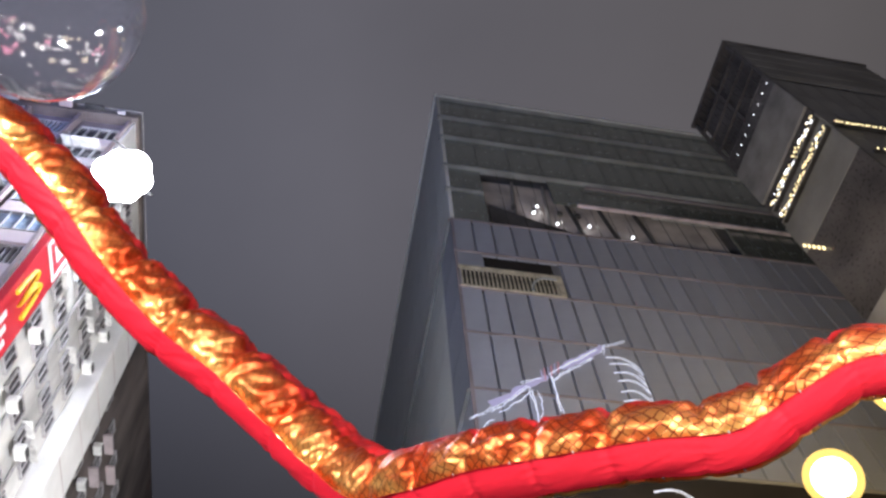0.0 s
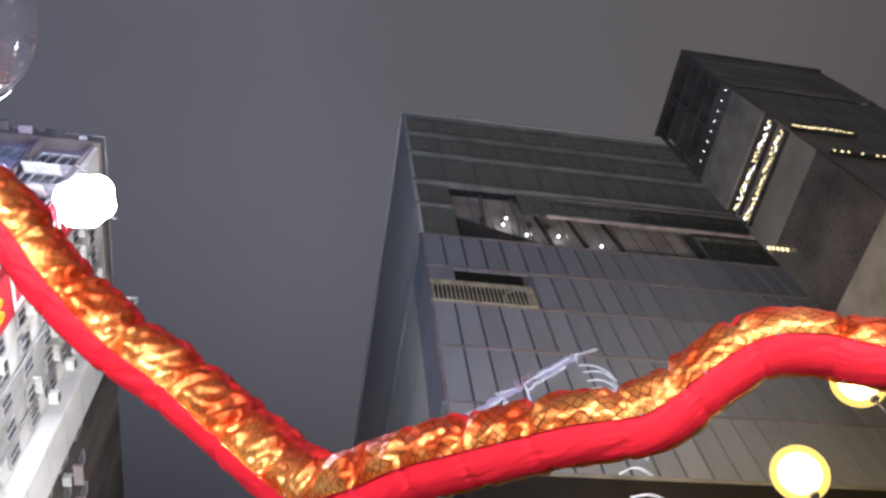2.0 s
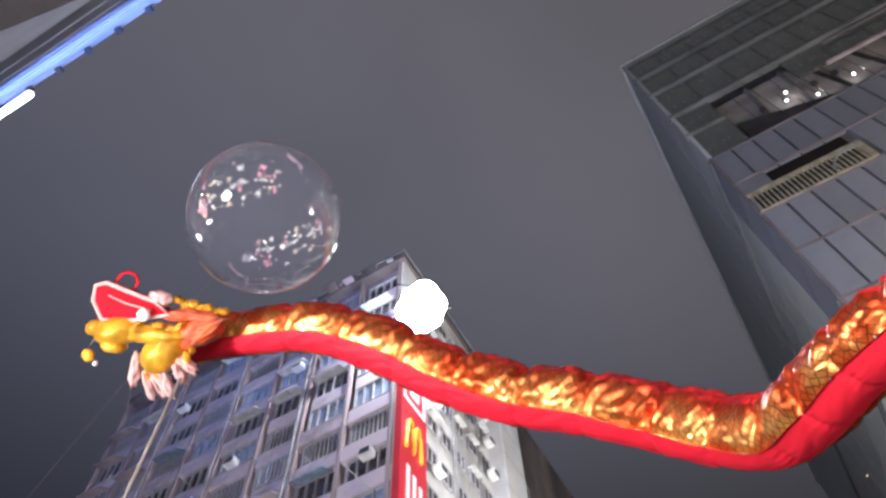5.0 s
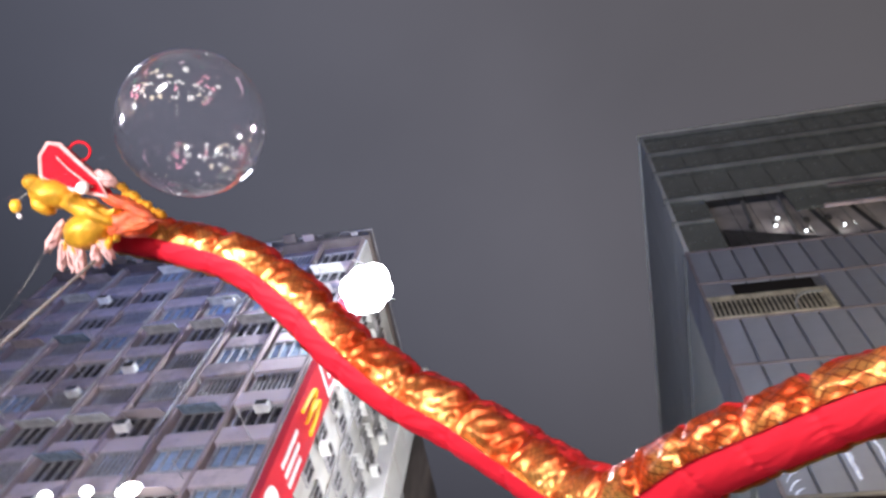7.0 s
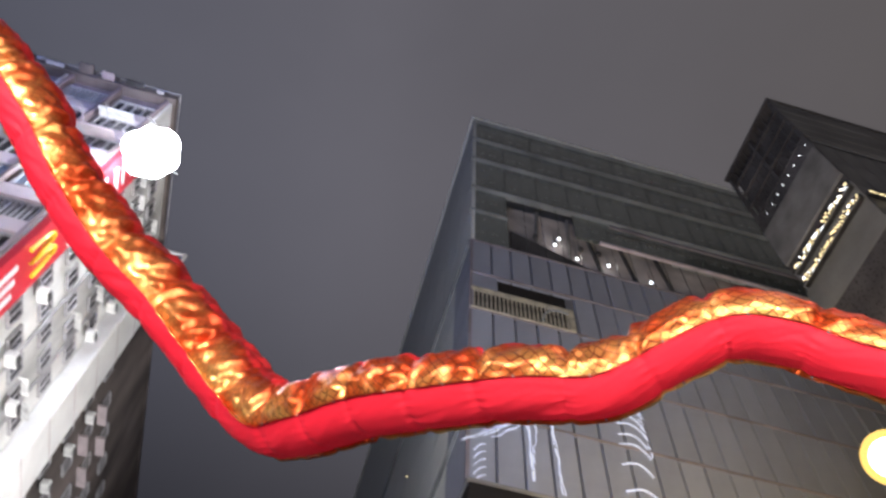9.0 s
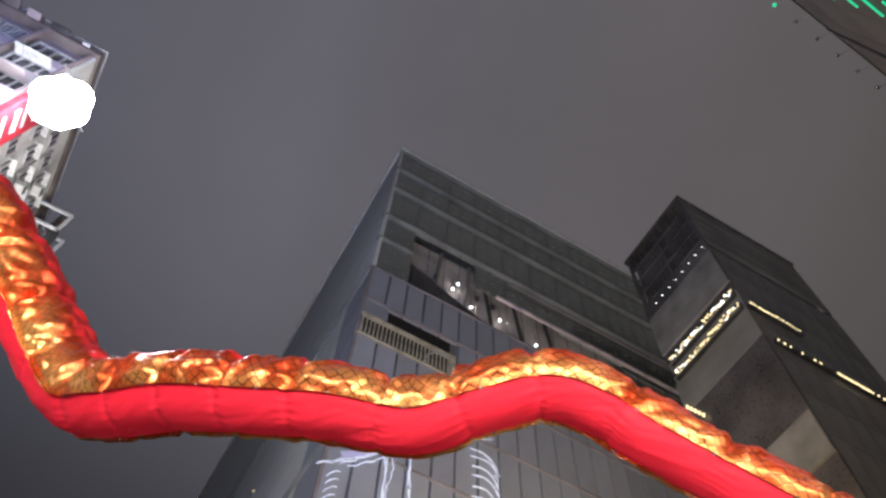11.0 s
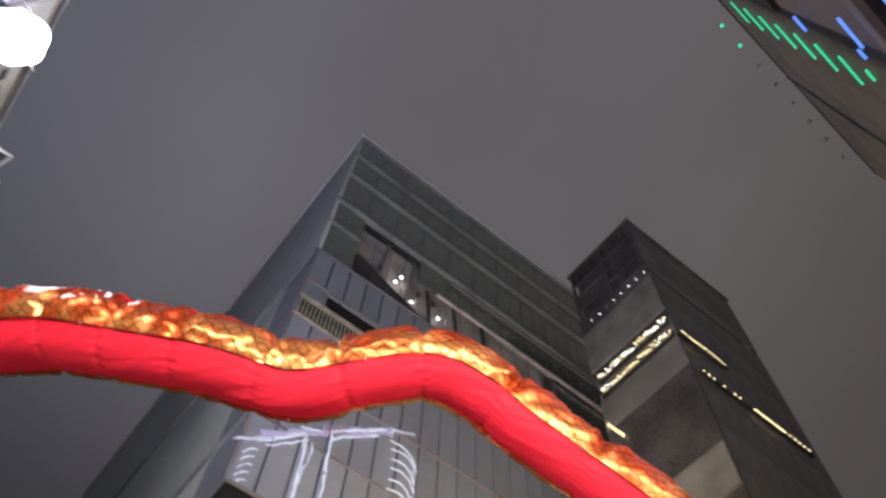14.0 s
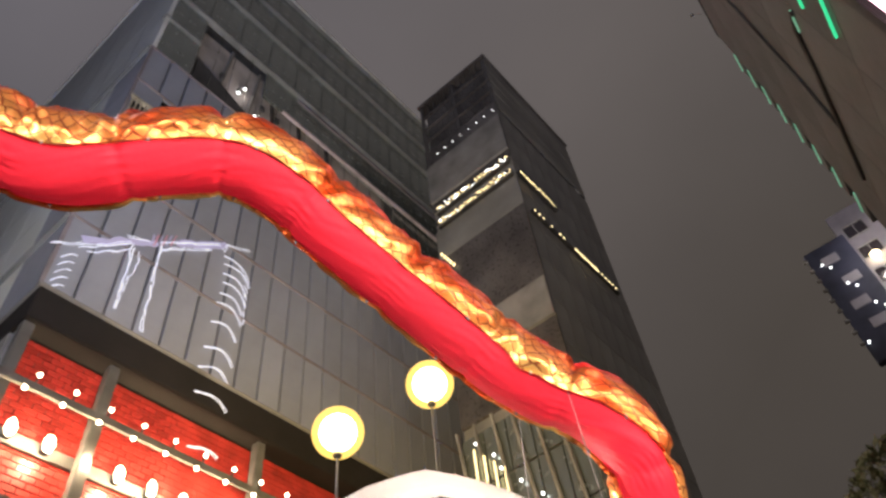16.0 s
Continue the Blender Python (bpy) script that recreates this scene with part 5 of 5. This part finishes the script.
hblob("snout", 70, 346, 6, 40, 24, 34, M_YELLOW, -14, 0.1, label="bulging golden snout")
hblob("nostril", 42, 330, 16, 15, 13, 16, M_YELLOW, 0, 0.1, seed=2)
hblob("nose_tip", 56, 366, 10, 20, 12, 22, M_YELLOW, -35, 0.12, seed=7)
hblob("jaw", 124, 402, 0, 42, 30, 36, M_YELLOW, 32, 0.1, seed=3, label="golden lower jaw")
hblob("cheek", 128, 374, 8, 54, 17, 32, M_YELLOW, -24, 0.14, seed=4)
hblob("skull", 184, 390, -8, 40, 25, 34, M_ORANGE, -6, 0.2, seed=6)
# gathered golden trim below the mouth and down the jaw
for i in range(12):
    t = i / 11
    hblob("trim_ruffle", 62 + 108 * t, 334 + 46 * t + 5 * math.sin(i * 2.2), 20, 10, 5, 11, M_YELLOW, -30 + 50 * (i % 2), 0.4, seed=i + 20)
for i in range(7):
    hblob("jaw_fringe", 92 + i * 13, 428 + 8 * math.sin(i * 1.7) - i * 2.0, 8, 5, 12, 9, M_YELLOW, 20 * math.sin(i * 2.0), 0.4, seed=i + 40)
for i in range(7):
    hblob("crest_curl", 176 + i * 10, 336 + i * 7 + 4 * (i % 2), 4, 9, 6, 10, M_YELLOW, -35 + 40 * (i % 2), 0.5, seed=i)
hblob("ear", 152, 324, 10, 19, 12, 12, M_PINKFUR, -30, 0.4, "pale pink plush ear")
mouth = [(58, 322), (56, 290), (68, 270), (86, 272), (112, 296), (146, 326), (160, 352), (120, 344), (84, 336)]
mb = bmesh.new()
va = [mb.verts.new(hp(x, y, 22)) for x, y in mouth]
vb = [mb.verts.new(hp(x, y, -6)) for x, y in mouth]
mb.faces.new(va)
mb.faces.new(vb[::-1])
for i in range(len(mouth)):
    j = (i + 1) % len(mouth)
    mb.faces.new((va[i], va[j], vb[j], vb[i]))
part("open_mouth", mb, M_MOUTH, dragon, "red lining of the open mouth")
part("lip", tube_bm([hp(x, y, 20) for x, y in mouth + mouth[:1]], 0.023, 10), M_PINKFUR, dragon, "pale pink plush lip", True)
part("palate_ridge", tube_bm([hp(x, y, 26) for x, y in ((84, 292), (104, 312), (140, 338))], 0.008, 8), M_PINKFUR, dragon)
lo = [(111 + 17 * math.cos(a), 281 - 15 * math.sin(a)) for a in [k * math.tau / 14 for k in range(15)]]
part("whisker_loop", tube_bm([hp(x, y, 8) for x, y in lo], 0.014, 8), M_MOUTH, dragon, "red looped whisker", True)
for i, (x, y, ln, rt) in enumerate(((180, 362, 40, -20), (195, 384, 46, -6), (205, 372, 34, -30), (190, 400, 36, 12))):
    hblob("mane_fin", x, y, 12, ln, 9, 12, M_ORANGE, rt, 0.4, "orange silk mane fin", seed=i)
for i, (x, y, rt) in enumerate(((72, 415, 60), (86, 438, 80), (100, 446, 100), (112, 450, 95), (150, 430, 120), (136, 438, 100))):
    hblob("beard_tuft", x, y, 6, 25, 8, 10, M_PINKFUR, rt, 0.6, "pale pink plush beard tuft", seed=i)
hblob("eye", 128, 340, 34, 10, 10, 8, M_SIGNW, 0, 0)
hblob("bell", 10, 366, 6, 9, 11, 9, M_YELLOW, 0, 0.1, "little brass bell")
part("bell_string", tube_bm([hp(28, 346, 6), hp(10, 358, 6)], 0.006, 6), M_CORD, dragon)
hblob("bell_bead", 16, 382, 6, 4, 4, 4, M_SIGNW, 0, 0)

# cords that hold the dragon
for a, b in ((hp(60, 425, 0), hp(-140, 720, 30)),
             (skin(int(STEPS * 0.855), -SEAM, False), Vector((4.25, 3.1, 0.0))),
             (skin(int(STEPS * 0.83), 0.9, False), Vector((3.75, 3.6, 0.0)))):
    cpts = [a.lerp(b, t / 10) + Vector((0.04 * math.sin(t * 0.6), 0.03 * math.sin(t * 0.5), 0)) for t in range(11)]
    cd = new("cord", finish(tube_bm(cpts, 0.0011, 6), "cord", M_CORD))
    tagged(cd, "thin white cord tied to the dragon", "cord", group="dragon cords")
pole_top = hp(140, 440, -10)
pl = new("support_pole", finish(tube_bm([pole_top, (pole_top.x, pole_top.y, 0)], 0.018, 8), "support_pole", M_GREY))
tagged(pl, "grey pole that carries the dragon's head", "pole")

# ---- clear balloon ----
ball = new("clear_balloon")
tagged(ball, "clear round plastic balloon floating on a thin cord", "balloon")
ball.matrix_basis = Matrix.Translation((-0.507, 0.89, 3.915))
part("film", blob_bm((0, 0, 0), (0.25, 0.25, 0.255), seg=64), M_FILM, ball, "thin clear film", True)
part("neck", tube_bm([(0, 0, -0.25), (0.004, 0, -0.27), (0.0, 0.0, -0.295)], 0.012, 10), M_FILM, ball)
tether = new("balloon_tether", finish(tube_bm([(-0.49, 0.85, 3.63), (-0.62, 0.7, 2.4), (-0.8, 0.4, 0)], 0.0006, 5), "balloon_tether", M_FILM))
tagged(tether, "thin cord that tethers the clear balloon", "cord")
